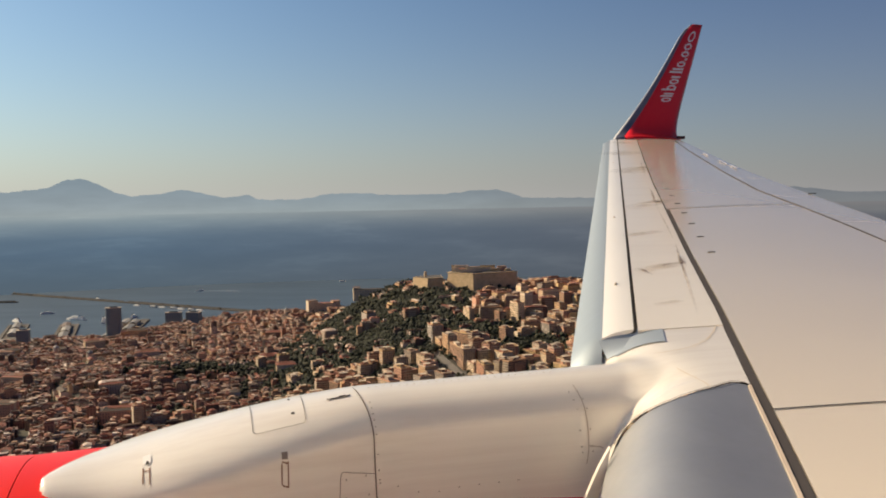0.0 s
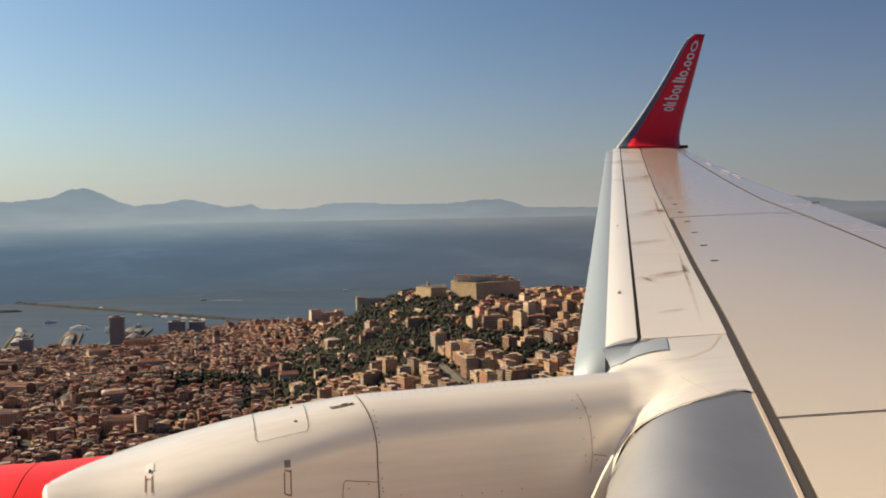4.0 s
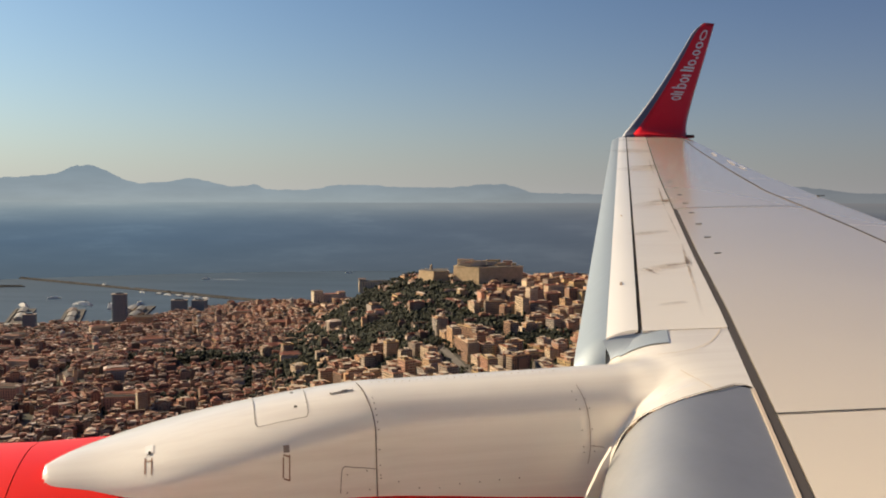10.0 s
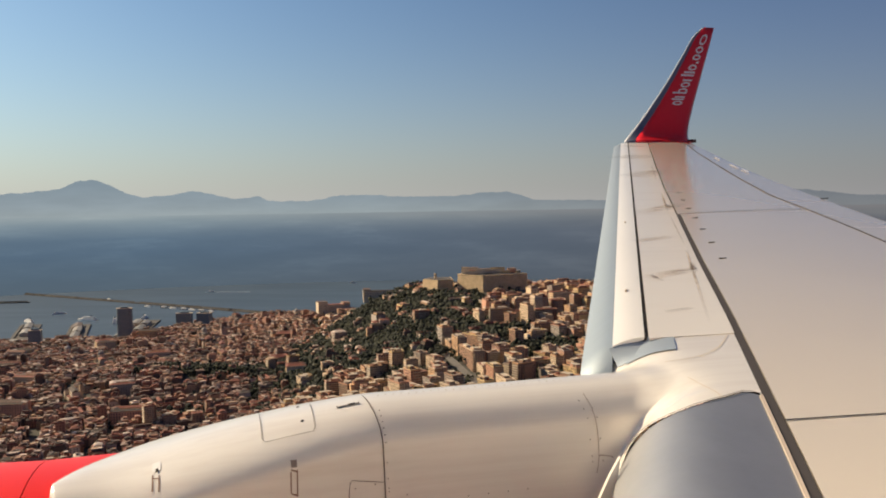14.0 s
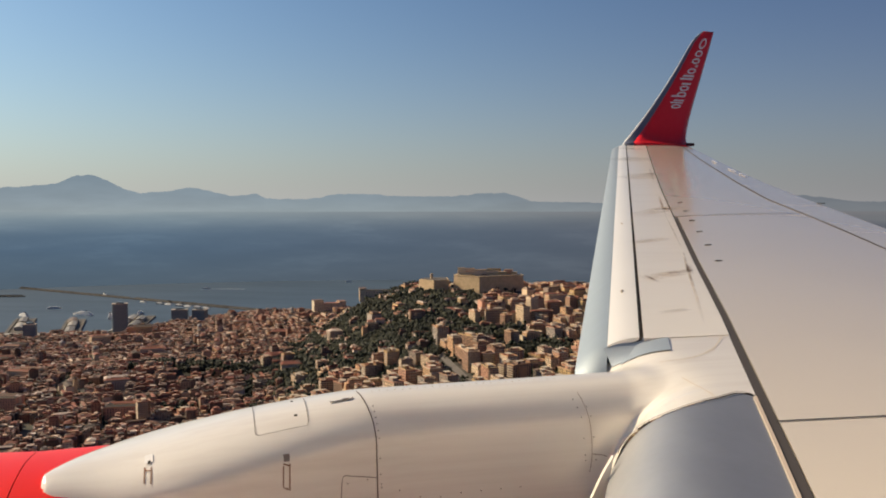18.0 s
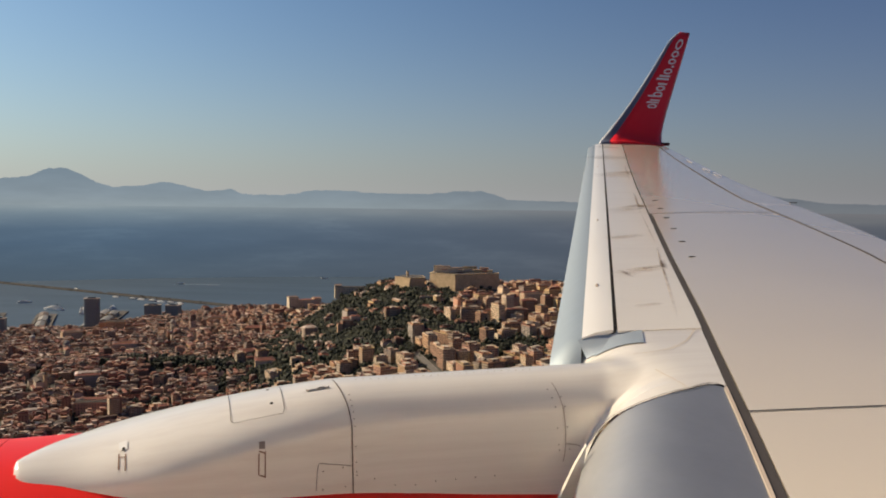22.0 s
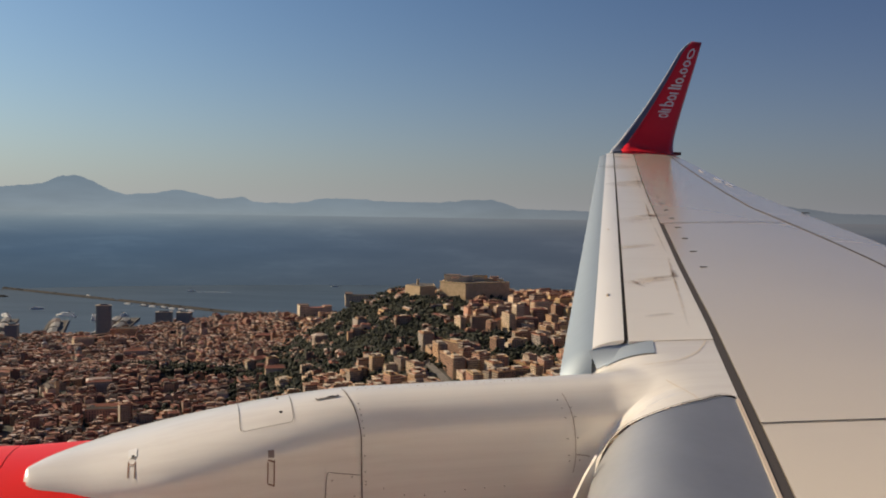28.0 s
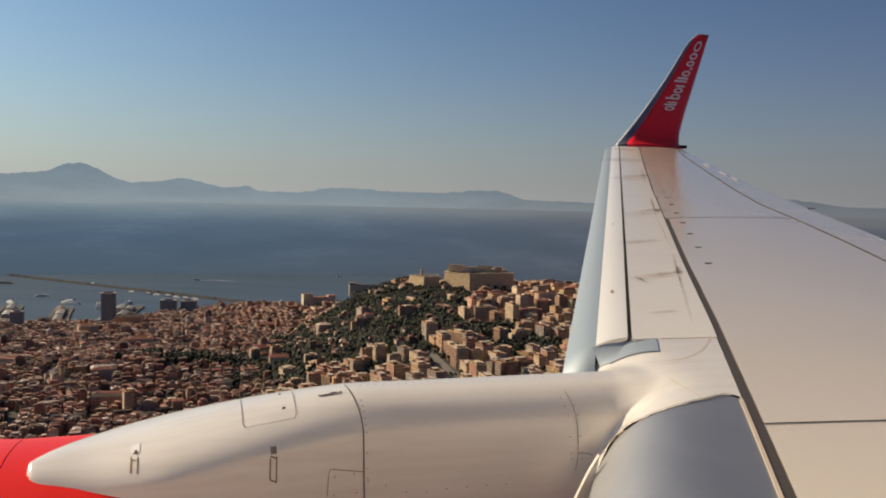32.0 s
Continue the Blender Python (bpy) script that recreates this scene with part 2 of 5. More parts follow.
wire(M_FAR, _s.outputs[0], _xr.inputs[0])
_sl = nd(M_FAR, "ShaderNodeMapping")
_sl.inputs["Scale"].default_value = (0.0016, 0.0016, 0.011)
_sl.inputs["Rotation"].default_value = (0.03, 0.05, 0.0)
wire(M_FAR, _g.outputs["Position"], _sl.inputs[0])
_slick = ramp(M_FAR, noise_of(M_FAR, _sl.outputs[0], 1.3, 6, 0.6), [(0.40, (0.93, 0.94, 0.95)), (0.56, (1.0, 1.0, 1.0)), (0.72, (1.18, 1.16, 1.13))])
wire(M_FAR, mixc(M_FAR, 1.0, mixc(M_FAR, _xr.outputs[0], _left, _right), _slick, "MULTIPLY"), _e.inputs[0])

# haze is in the hills' glow: paler at the foot, dimmer rightwards
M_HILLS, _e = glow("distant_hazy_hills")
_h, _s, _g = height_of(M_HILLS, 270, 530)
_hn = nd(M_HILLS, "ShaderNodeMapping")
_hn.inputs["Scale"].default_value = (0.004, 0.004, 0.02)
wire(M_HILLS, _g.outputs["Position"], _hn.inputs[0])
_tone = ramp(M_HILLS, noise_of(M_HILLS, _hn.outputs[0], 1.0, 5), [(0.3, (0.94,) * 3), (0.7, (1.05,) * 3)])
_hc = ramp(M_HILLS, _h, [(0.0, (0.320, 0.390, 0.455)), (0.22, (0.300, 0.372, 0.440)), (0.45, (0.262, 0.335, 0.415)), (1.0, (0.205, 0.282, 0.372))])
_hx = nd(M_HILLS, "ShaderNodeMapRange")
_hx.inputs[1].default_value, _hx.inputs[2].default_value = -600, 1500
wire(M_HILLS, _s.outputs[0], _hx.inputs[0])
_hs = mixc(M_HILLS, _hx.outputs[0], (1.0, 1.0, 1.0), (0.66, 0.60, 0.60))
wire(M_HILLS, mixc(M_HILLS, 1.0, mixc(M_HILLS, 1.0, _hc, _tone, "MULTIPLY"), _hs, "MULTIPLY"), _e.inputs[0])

M_SEA = mat("sea_water", (0.05, 0.08, 0.11), 0.55)
shader(M_SEA).inputs["Specular IOR Level"].default_value = 0.12
wire(M_SEA, ramp(M_SEA, noise_of(M_SEA, coords(M_SEA, "Object", (0.0010, 0.0045, 1)), 2.0, 6), [(0.35, (0.056, 0.088, 0.128)), (0.65, (0.072, 0.110, 0.154))]), shader(M_SEA).inputs["Base Color"])
bump(M_SEA, noise_of(M_SEA, coords(M_SEA), 0.12, 5), 0.3, 1.0)

M_GROUND = mat("ground_streets_and_yards", (0.12, 0.11, 0.09), 0.9)
wire(M_GROUND, ramp(M_GROUND, noise_of(M_GROUND, coords(M_GROUND), 0.03, 8, 0.7), [(0.3, (0.030, 0.036, 0.020)), (0.5, (0.065, 0.06, 0.05)), (0.7, (0.12, 0.105, 0.085))]), shader(M_GROUND).inputs["Base Color"])


def varied(name, stops, rough=0.85, island=False, mottling=0.25, scale=0.4):
    """One surface in several colours, picked piece by piece."""
    m = mat(name, stops[0][1], rough)
    if island:
        src = m.node_tree.nodes.new("ShaderNodeNewGeometry").outputs["Random Per Island"]
    else:
        src = m.node_tree.nodes.new("ShaderNodeObjectInfo").outputs["Random"]
    c = ramp(m, src, stops)
    m.node_tree.nodes["Color Ramp"].color_ramp.interpolation = "CONSTANT"
    n = noise_of(m, coords(m), scale, 6, 0.65)
    d = ramp(m, n, [(0.3, (1 - mottling,) * 3), (0.7, (1 + mottling * 0.4,) * 3)])
    wire(m, mixc(m, 1.0, c, d, "MULTIPLY"), shader(m).inputs["Base Color"])
    return m


WALLS = [(0.0, (0.424, 0.252, 0.163)), (0.11, (0.478, 0.320, 0.224)), (0.22, (0.339, 0.171, 0.113)), (0.32, (0.619, 0.465, 0.363)), (0.40, (0.133, 0.090, 0.070)), (0.50, (0.444, 0.271, 0.157)), (0.58, (0.204, 0.139, 0.106)), (0.68, (0.367, 0.180, 0.123)), (0.77, (0.289, 0.217, 0.179)), (0.87, (0.102, 0.071, 0.056)), (0.95, (0.687, 0.559, 0.465))]
HILL_WALLS = [(0.0, (0.618, 0.362, 0.200)), (0.09, (0.309, 0.188, 0.121)), (0.17, (0.721, 0.531, 0.353)), (0.27, (0.515, 0.256, 0.158)), (0.36, (0.639, 0.444, 0.219)), (0.44, (0.412, 0.318, 0.251)), (0.53, (0.618, 0.386, 0.219)), (0.62, (0.247, 0.154, 0.107)), (0.69, (0.597, 0.318, 0.214)), (0.78, (0.453, 0.376, 0.312)), (0.86, (0.371, 0.212, 0.135)), (0.93, (0.742, 0.589, 0.437))]
ROOFS = [(0.0, (0.251, 0.083, 0.053)), (0.17, (0.085, 0.058, 0.044)), (0.32, (0.282, 0.107, 0.068)), (0.43, (0.162, 0.104, 0.078)), (0.54, (0.187, 0.063, 0.044)), (0.66, (0.071, 0.052, 0.042)), (0.79, (0.279, 0.143, 0.094)), (0.89, (0.418, 0.295, 0.226)), (0.935, (0.608, 0.486, 0.400))]
FLATS = [(0.0, (0.158, 0.100, 0.068)), (0.25, (0.205, 0.133, 0.092)), (0.42, (0.226, 0.074, 0.041)), (0.60, (0.137, 0.106, 0.072)), (0.74, (0.284, 0.190, 0.128)), (0.90, (0.420, 0.323, 0.238))]
M_FLAT = varied("roof_terrace", FLATS)
M_WALL = varied("stucco_wall", HILL_WALLS)
M_WALLS = varied("old_town_stucco", WALLS, island=True)
M_HILLS_WALL = varied("hill_stucco", HILL_WALLS, island=True)
M_ROOF = varied("roof_tiles_and_terraces", ROOFS)
M_ROOFS = varied("old_town_roofs", ROOFS, island=True)
M_PANE = mat("dark_window_glass", (0.05, 0.05, 0.055), 0.2)
M_SLAB = mat("balcony_concrete", (0.50, 0.41, 0.31), 0.8)
M_TUFF = mat("castle_tuff_stone", (0.40, 0.29, 0.17), 0.9)
wire(M_TUFF, ramp(M_TUFF, noise_of(M_TUFF, coords(M_TUFF), 0.12, 8, 0.7), [(0.3, (0.45, 0.32, 0.185)), (0.7, (0.67, 0.49, 0.30))]), shader(M_TUFF).inputs["Base Color"])
M_TOWER = mat("dark_tower_cladding", (0.135, 0.175, 0.20), 0.5)
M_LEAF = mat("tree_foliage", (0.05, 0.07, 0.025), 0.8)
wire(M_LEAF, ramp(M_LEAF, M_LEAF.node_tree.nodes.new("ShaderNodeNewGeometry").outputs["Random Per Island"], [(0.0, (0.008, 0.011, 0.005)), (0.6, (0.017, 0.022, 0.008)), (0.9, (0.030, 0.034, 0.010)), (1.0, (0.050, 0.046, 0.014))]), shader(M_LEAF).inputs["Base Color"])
M_QUAY = mat("quay_stone", (0.085, 0.075, 0.064), 0.9)
wire(M_QUAY, ramp(M_QUAY, noise_of(M_QUAY, coords(M_QUAY), 0.05, 6, 0.7), [(0.3, (0.060, 0.052, 0.044)), (0.7, (0.125, 0.110, 0.095))]), shader(M_QUAY).inputs["Base Color"])
M_ZINC = varied("pale_corrugated_roofing", [(0.0, (0.20, 0.19, 0.175)), (0.3, (0.30, 0.28, 0.25)), (0.6, (0.17, 0.12, 0.09)), (0.8, (0.36, 0.34, 0.31))], 0.7)
M_BANDING = mat("grey_concrete_banding", (0.24, 0.245, 0.25), 0.8)
M_PALE = paint("cream_limewash", (0.66, 0.55, 0.41), 0.85, 0.3, 0.0)
M_ROAD = mat("pale_worn_asphalt", (0.16, 0.145, 0.13), 0.9)
wire(M_ROAD, ramp(M_ROAD, noise_of(M_ROAD, coords(M_ROAD), 0.15, 6, 0.7), [(0.3, (0.12, 0.11, 0.10)), (0.7, (0.20, 0.185, 0.165))]), shader(M_ROAD).inputs["Base Color"])
M_SHIP = mat("white_ship_paint", (0.72, 0.70, 0.66), 0.4)
M_HULL = mat("dark_hull_paint", (0.05, 0.06, 0.09), 0.4)
M_FOAM = mat("wake_foam", (0.45, 0.48, 0.5), 0.8)

# ---- the aircraft: x aft, y outboard, z up, from the cabin window ----


def part(name, bm, material, parent, label="", smooth=True, kind=""):
    me = bpy.data.meshes.new(name)
    bm.normal_update()
    bm.to_mesh(me)
    bm.free()
    me.materials.append(material)
    if smooth:
        me.polygons.foreach_set("use_smooth", [True] * len(me.polygons))
    ob = new(name, me)
    ob.parent = parent
    return tagged(ob, label, kind=kind)


def sharp(ob, angle=35):
    me = ob.data
    bm = bmesh.new()
    bm.from_mesh(me)
    for e in bm.edges:
        if len(e.link_faces) == 2 and e.calc_face_angle(0) > radians(angle):
            e.smooth = False
    bm.to_mesh(me)
    bm.free()
    return ob


def grid(fn, nu, nv, keep=None):
    """A sheet over u, v in 0..1."""
    bm = bmesh.new()
    vs = [[bm.verts.new(fn(i / nu, j / nv)) for j in range(nv + 1)] for i in range(nu + 1)]
    for i in range(nu):
        for j in range(nv):
            q = (vs[i][j], vs[i + 1][j], vs[i + 1][j + 1], vs[i][j + 1])
            if keep is None or keep(q):
                bm.faces.new(q)
    return bm


def loop_loft(rings, cap=True):
    bm = bmesh.new()
    vs = [[bm.verts.new(p) for p in r] for r in rings]
    n = len(rings[0])
    for a, b in zip(vs, vs[1:]):
        for k in range(n):
            bm.faces.new((a[k], a[(k + 1) % n], b[(k + 1) % n], b[k]))
    if cap:
        bm.faces.new(vs[0][::-1])
        bm.faces.new(vs[-1])
    bmesh.ops.recalc_face_normals(bm, faces=bm.faces)
    return bm


def block(bm, c, s, m=None):
    r = bmesh.ops.create_cube(bm, size=1.0)
    mm = Matrix.Translation(c) @ (m or Matrix()) @ Matrix.Diagonal((*s, 1))
    bmesh.ops.transform(bm, matrix=mm, verts=r["verts"])
    return bm


TIP = 15.4


def top(l):
    return -1.085 + 0.147 * l


def slat_nose(l):
    return 1.51 + 0.501 * (l - 3.45)


def slat_back(l):
    return 1.79 + 0.4995 * (l - 3.39)


def knots(x, *pairs):
    """A smooth run through a few (place, value) pairs."""
    return float(np.interp(x, [p[0] for p in pairs], [p[1] for p in pairs]))


def spar(l):
    """Front spar, bowed a little by the loaded wing."""
    return 1.91 + 0.502 * (l - 2.75) + knots(l, (2.3, 0.022), (3.7, 0.011), (4.95, -0.019), (6.7, -0.040), (8.6, -0.062), (11.0, -0.062), (14.8, -0.038))


def rear(l):
    return 5.43 + 0.425 * (l - 6.87) + knots(l, (5.1, 0.014), (5.8, -0.04), (6.6, -0.118), (7.0, -0.168), (7.75, -0.262), (9.1, -0.266), (11.3, -0.219), (12.85, -0.173), (14.93, -0.071))


def trail(l):
    return 5.39 + 0.41 * (l - 5.88) + knots(l, (6.04, 0.079), (6.8, 0.022), (7.74, -0.051), (9.3, -0.15), (10.75, -0.165), (13.1, -0.13), (15.4, -0.085)) if l > 4.3 else 4.82 + 0.05 * (l - 4.3)


def camber(l, a):
    """Gentle fall of the upper skin towards its trailing edge."""
    u = max(0.0, (a - spar(l)) / max(0.3, trail(l) - spar(l)))
    return top(l) + 0.03 * u * (1 - u) * 2 - 0.02 * u * u


airliner = tagged(new("airliner"), "white airliner in flight with red winglet and red engine", "airplane")
airliner.matrix_world = pose(0, 0, CRUISE, 0, 0, 15)


def skin(name, l0, l1, a0, a1, material, label="", nu=24, nv=8, lift=0.0):
    def fn(u, v):
        l = l0 + (l1 - l0) * u
        a = a0(l) + (a1(l) - a0(l)) * v
        return (a, l, camber(l, a) + lift)
    bm = grid(fn, nu, nv)
    r = bmesh.ops.extrude_face_region(bm, geom=bm.faces[:])
    bmesh.ops.translate(bm, verts=[g for g in r["geom"] if isinstance(g, bmesh.types.BMVert)], vec=(0, 0, -0.012))
    bmesh.ops.recalc_face_normals(bm, faces=bm.faces)
    return sharp(part(name, bm, material, airliner, label))


# structure under the skins, coloured dark to give the open joints their shade
def box_ring(l):
    f, r, z = slat_back(l) - 0.015, trail(l) - 0.02, top(l)
    if l < 3.41:
        f = spar(l) - 0.002
    c = r - f
    t = 0.12 * c + 0.03
    up = [(f + c * u, l, camber(l, f + c * u) - 0.016) for u in (0, 0.1, 0.25, 0.45, 0.65, 0.85, 1.0)]
    dn = [(f + c * u, l, camber(l, f + c * u) - 0.03 - t * (1 - u) ** 0.8 * min(1, 0.5 + 3 * u)) for u in (1.0, 0.8, 0.6, 0.4, 0.2, 0.08, 0)]
    return up + dn


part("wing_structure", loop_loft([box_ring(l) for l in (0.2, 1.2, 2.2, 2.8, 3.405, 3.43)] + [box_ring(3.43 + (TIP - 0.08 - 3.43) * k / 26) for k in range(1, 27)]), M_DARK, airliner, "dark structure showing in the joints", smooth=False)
JOINT = 6.7
skin("upper_skin", 0.2, JOINT - 0.008, lambda l: spar(l) + 0.038, lambda l: min(rear(l), trail(l) - 0.3) - 0.008, M_WING, nu=40, nv=10)
skin("upper_skin", JOINT + 0.006, TIP, lambda l: spar(l) + 0.012, lambda l: rear(l) - 0.006, M_WING, nu=30, nv=10)
for k in range(4):
    skin("spoiler", 4.4 + 1.5 * k, 5.892 + 1.5 * k, lambda l: rear(l) + 0.014, trail, M_WING, nu=8, nv=4)
skin("aileron", 10.4, TIP - 0.02, lambda l: rear(l) + 0.014, trail, M_WING, nu=20, nv=4)
skin("inboard_flap", 0.2, 4.38, lambda l: min(rear(l), trail(l) - 0.3) + 0.012, trail, M_WING, nu=10, nv=4)
skin("spar_seal", 0.2, JOINT + 0.02, lambda l: spar(l) - 0.003, lambda l: spar(l) + 0.034, M_STRIP, "dark grey sealant strip", nv=2, lift=-0.004)
skin("fixed_leading_edge", 3.403, TIP - 0.02, lambda l: slat_back(l) + 0.021, lambda l: spar(l) - 0.004, M_SKINSTAIN, "white leading-edge skin with brown stains", nu=40, nv=6)

def nose_ring(l):
    g, z, k = slat_back(l), top(l), 1 - 0.035 * (l - 3.45)
    return [(g + 0.03, l, z - 0.014), (g - 0.05, l, z - 0.05 * k), (g - 0.11, l, z - 0.11 * k), (g - 0.13, l, z - 0.19 * k), (g - 0.05, l, z - 0.28 * k), (g + 0.12, l, z - 0.28 * k)]


# metal nose, coloured dark for the shade in the slat gap
sharp(part("fixed_nose", loop_loft([nose_ring(3.52 + (TIP - 0.15 - 3.52) * k / 24) for k in range(25)]), M_DARK, airliner, "nose behind the slat, dark as its shaded gap"), 50)
skin("hinge_seal", 4.4, TIP - 0.05, lambda l: rear(l) - 0.006, lambda l: rear(l) + 0.013, M_STRIP, "dark hinge line", nu=36, nv=2, lift=0.004)

# outboard slat, run out ahead of the wing
SPLIT = 0.50


def slat_z(l, u):
    k = 1 - 0.035 * (l - 3.45)
    return top(l) - 0.145 * k * (1 - u) ** 2.2


def slat_pt(l, u):
    n, g = slat_nose(l), slat_back(l)
    return (n + (g - n) * u, l, slat_z(l, u))


def slat_half(lo, hi, steps, under, start=3.42):
    rings = []
    for i in range(61):
        l = start + (TIP - 0.12 - start) * (i / 60) ** 1.5
        k = 1 - 0.035 * (l - 3.45)
        dip = 3.0 * max(0.0, 3.50 - l) ** 2 if under else 0.0
        r = [slat_pt(l, lo + (hi - lo) * (j / steps) ** 1.4) for j in range(steps + 1)]
        n, g = slat_nose(l), slat_back(l)
        if under:
            r += [(n + (g - n) * hi, l, slat_z(l, hi) - 0.02), (n + 0.16 * k, l, top(l) - 0.20 * k), (n + 0.10 * k, l, top(l) - 0.27 * k), (n + 0.03 * k, l, top(l) - 0.22 * k)]
        else:
            r += [(g - 0.004, l, top(l) - 0.012), (n + (g - n) * lo, l, slat_z(l, lo) - 0.02)]
        rings.append([(x, y, z - dip) for x, y, z in r])
    return loop_loft(rings)


slat = sharp(part("slat", slat_half(SPLIT, 1.0, 5, False), M_SLAT, airliner, "white upper half of the leading-edge slat"))
sharp(part("slat_nose", slat_half(0.0, SPLIT - 0.002, 8, True, 3.14), M_METAL, slat, "polished bare-metal slat nose"))
for l in (4.25, 6.4, 10.8):
    bm = bmesh.new()
    block(bm, (slat_back(l) - 0.085, l, top(l) - 0.006), (0.012, 0.05, 0.012), Matrix.Rotation(-0.5, 4, "Z"))
    part("slat_mark", bm, M_GRIME, slat, "small grey fitting")


# engine strut with its fairing into the wing
ENG = 3.12


def smax(a, b, k):
    h = max(0.0, min(1.0, 0.5 + 0.5 * (a - b) / k))
    return b + (a - b) * h + k * h * (1 - h)


def ease(t):
    t = max(0.0, min(1.0, t))
    return t * t * (3 - 2 * t)


def strut_top(a):
    return -0.683 - 0.1465 * (max(0.0, 0.55 - a) / 0.9) ** 1.4 + 0.012 * max(0.0, a - 0.55) + 0.012 * ease((-0.34 - a) / 0.22) - 0.45 * ease((a - 1.60) / 0.6)


def strut_half(a):
    w = 0.345 - 0.125 * ease((a + 0.15) / 0.95)
    if a < -0.1:
        w *= math.sqrt(max(0.0, 1 - ((-0.1 - a) / 0.462) ** 2))
    return w


def strut_mid(a):
    """The nose leans inboard."""
    return ENG - 0.16 * max(0.0, (-0.16 - a) / 0.40) ** 3


def strut_z(a, l):
    w = max(1e-3, strut_half(a))
    d = abs(l - strut_mid(a)) / w
    h = 0.17 if a > -0.1 else 0.17 * max(0.25, min(1.0, w / 0.344))
    if d < 0.96:
        return strut_top(a) - h * (1 - math.sqrt(1 - d * d))
    return strut_top(a) - h * 0.72 - (d - 0.96) * w * 7


def bay_nose(l):
    return knots(l, (2.5, 1.24), (2.7, 1.32), (2.785, 1.354), (2.82, 1.395), (2.87, 1.425), (2.95, 1.43), (3.02, 1.435), (3.1, 1.446), (3.2, 1.47), (3.4, 1.512), (3.66, 1.616))


def edge_z(a, l):
    n = bay_nose(l)
    u = (a - n) / 0.5
    if u < 0:
        return top(l) - 0.25 + u * 2.2
    return top(l) - 0.25 * max(0.0, 1 - u) ** 2.9 - 0.004


def fair_z(a, l):
    return max(smax(strut_z(a, l), edge_z(a, l), 0.08), -1.5)


def seam(a):
    """Where the fairing meets the bare-metal leading edge."""
    return knots(a, (1.20, 2.66), (1.30, 2.685), (1.36, 2.738), (1.40, 2.772), (1.43, 2.778), (1.47, 2.760), (1.52, 2.720), (1.57, 2.697), (1.65, 2.692), (1.75, 2.706), (1.81, 2.728), (1.845, 2.738), (1.872, 2.728), (1.893, 2.690), (1.94, 2.672))


def fair_pt(u, v):
    a = -0.578 + 2.8 * u
    for _ in range(4):
        lo = knots(a, (0.9, 2.725), (1.28, 2.684)) if a < 1.28 else seam(a) + 0.004
        hi = 3.66 - 0.24 * ease((a - 1.2) / 0.3)
        l = lo + (hi - lo) * v
        a = -0.578 + (spar(l) - 0.006 + 0.578) * u
    return (a, l, fair_z(a, l))


def above(q):
    return max(v.co.z for v in q) > -1.3


pylon = part("engine_strut_fairing", grid(fair_pt, 230, 170, above), M_WHITE, airliner, "smooth white engine strut fairing")


def strip_on(fn, pts, width, material, name, parent, label="", lift=0.003):
    """A thin line laid on a surface z = fn(a, l) along a run of (a, l)."""
    bm = bmesh.new()
    prev = None
    for k, (a, l) in enumerate(pts):
        a2, l2 = pts[min(k + 1, len(pts) - 1)]
        a1, l1 = pts[max(k - 1, 0)]
        P = Vector((a, l, fn(a, l)))
        T = Vector((a2, l2, fn(a2, l2))) - Vector((a1, l1, fn(a1, l1)))
        e = 0.004
        N = Vector((-(fn(a + e, l) - fn(a - e, l)) / (2 * e), -(fn(a, l + e) - fn(a, l - e)) / (2 * e), 1)).normalized()
        S = T.cross(N).normalized() * width / 2
        pair = [bm.verts.new(P + N * lift + S), bm.verts.new(P + N * lift - S)]
        if prev:
            bm.faces.new((prev[0], prev[1], pair[1], pair[0]))
        prev = pair
    return part(name, bm, material, parent, label)


def line_l(a, l0, l1, n=24):
    return [(a, l0 + (l1 - l0) * k / n) for k in range(n + 1)]


strip_on(fair_z, [(0.488 + 0.007 * k / 6, 3.12 - 0.053 * k / 6) for k in range(6)] + [(0.495, 3.067), (0.501, 3.02), (0.507, 2.979), (0.513, 2.945), (0.517, 2.918), (0.5195, 2.895), (0.5205, 2.886), (0.521, 2.881)] + line_l(0.5205, 2.8795, 2.852, 26), 0.0042, M_SEAM, "panel_joint", pylon, "dark joint between fairing panels")
strip_on(fair_z, [(1.316, 2.985), (1.321, 2.955), (1.326, 2.933), (1.331, 2.914), (1.336, 2.904), (1.337, 2.897), (1.335, 2.890)] + [(1.330, 2.886), (1.322, 2.882)], 0.003, M_THIN, "panel_joint", pylon)
strip_on(fair_z, [(1.335, 2.891), (1.36, 2.8905), (1.381, 2.890), (1.395, 2.889)], 0.003, M_THIN, "panel_joint", pylon)
strip_on(fair_z, [(0.114, 3.20 - 0.268 * k / 12) for k in range(13)] + [(0.118, 2.921), (0.128, 2.914)] + [(0.128 + 0.155 * k / 6, 2.914 + 0.0117 * k / 6) for k in range(1, 6)] + [(0.287, 2.926), (0.295, 2.946)] + [(0.295 + 0.002 * k / 8, 2.96 + 0.178 * k / 8) for k in range(9)], 0.0024, M_SEAM, "access_panel", pylon, "outlined access panel")
strip_on(fair_z, [(0.516, 2.865), (0.476, 2.860), (0.44, 2.855), (0.410, 2.851), (0.402, 2.8495), (0.398, 2.848), (0.394, 2.844), (0.390, 2.835)], 0.0024, M_SEAM, "access_panel", pylon, "outlined access panel")

def fair_n(a, l, e=0.004):
    return Vector((-(fair_z(a + e, l) - fair_z(a - e, l)) / (2 * e), -(fair_z(a, l + e) - fair_z(a, l - e)) / (2 * e), 1)).normalized()


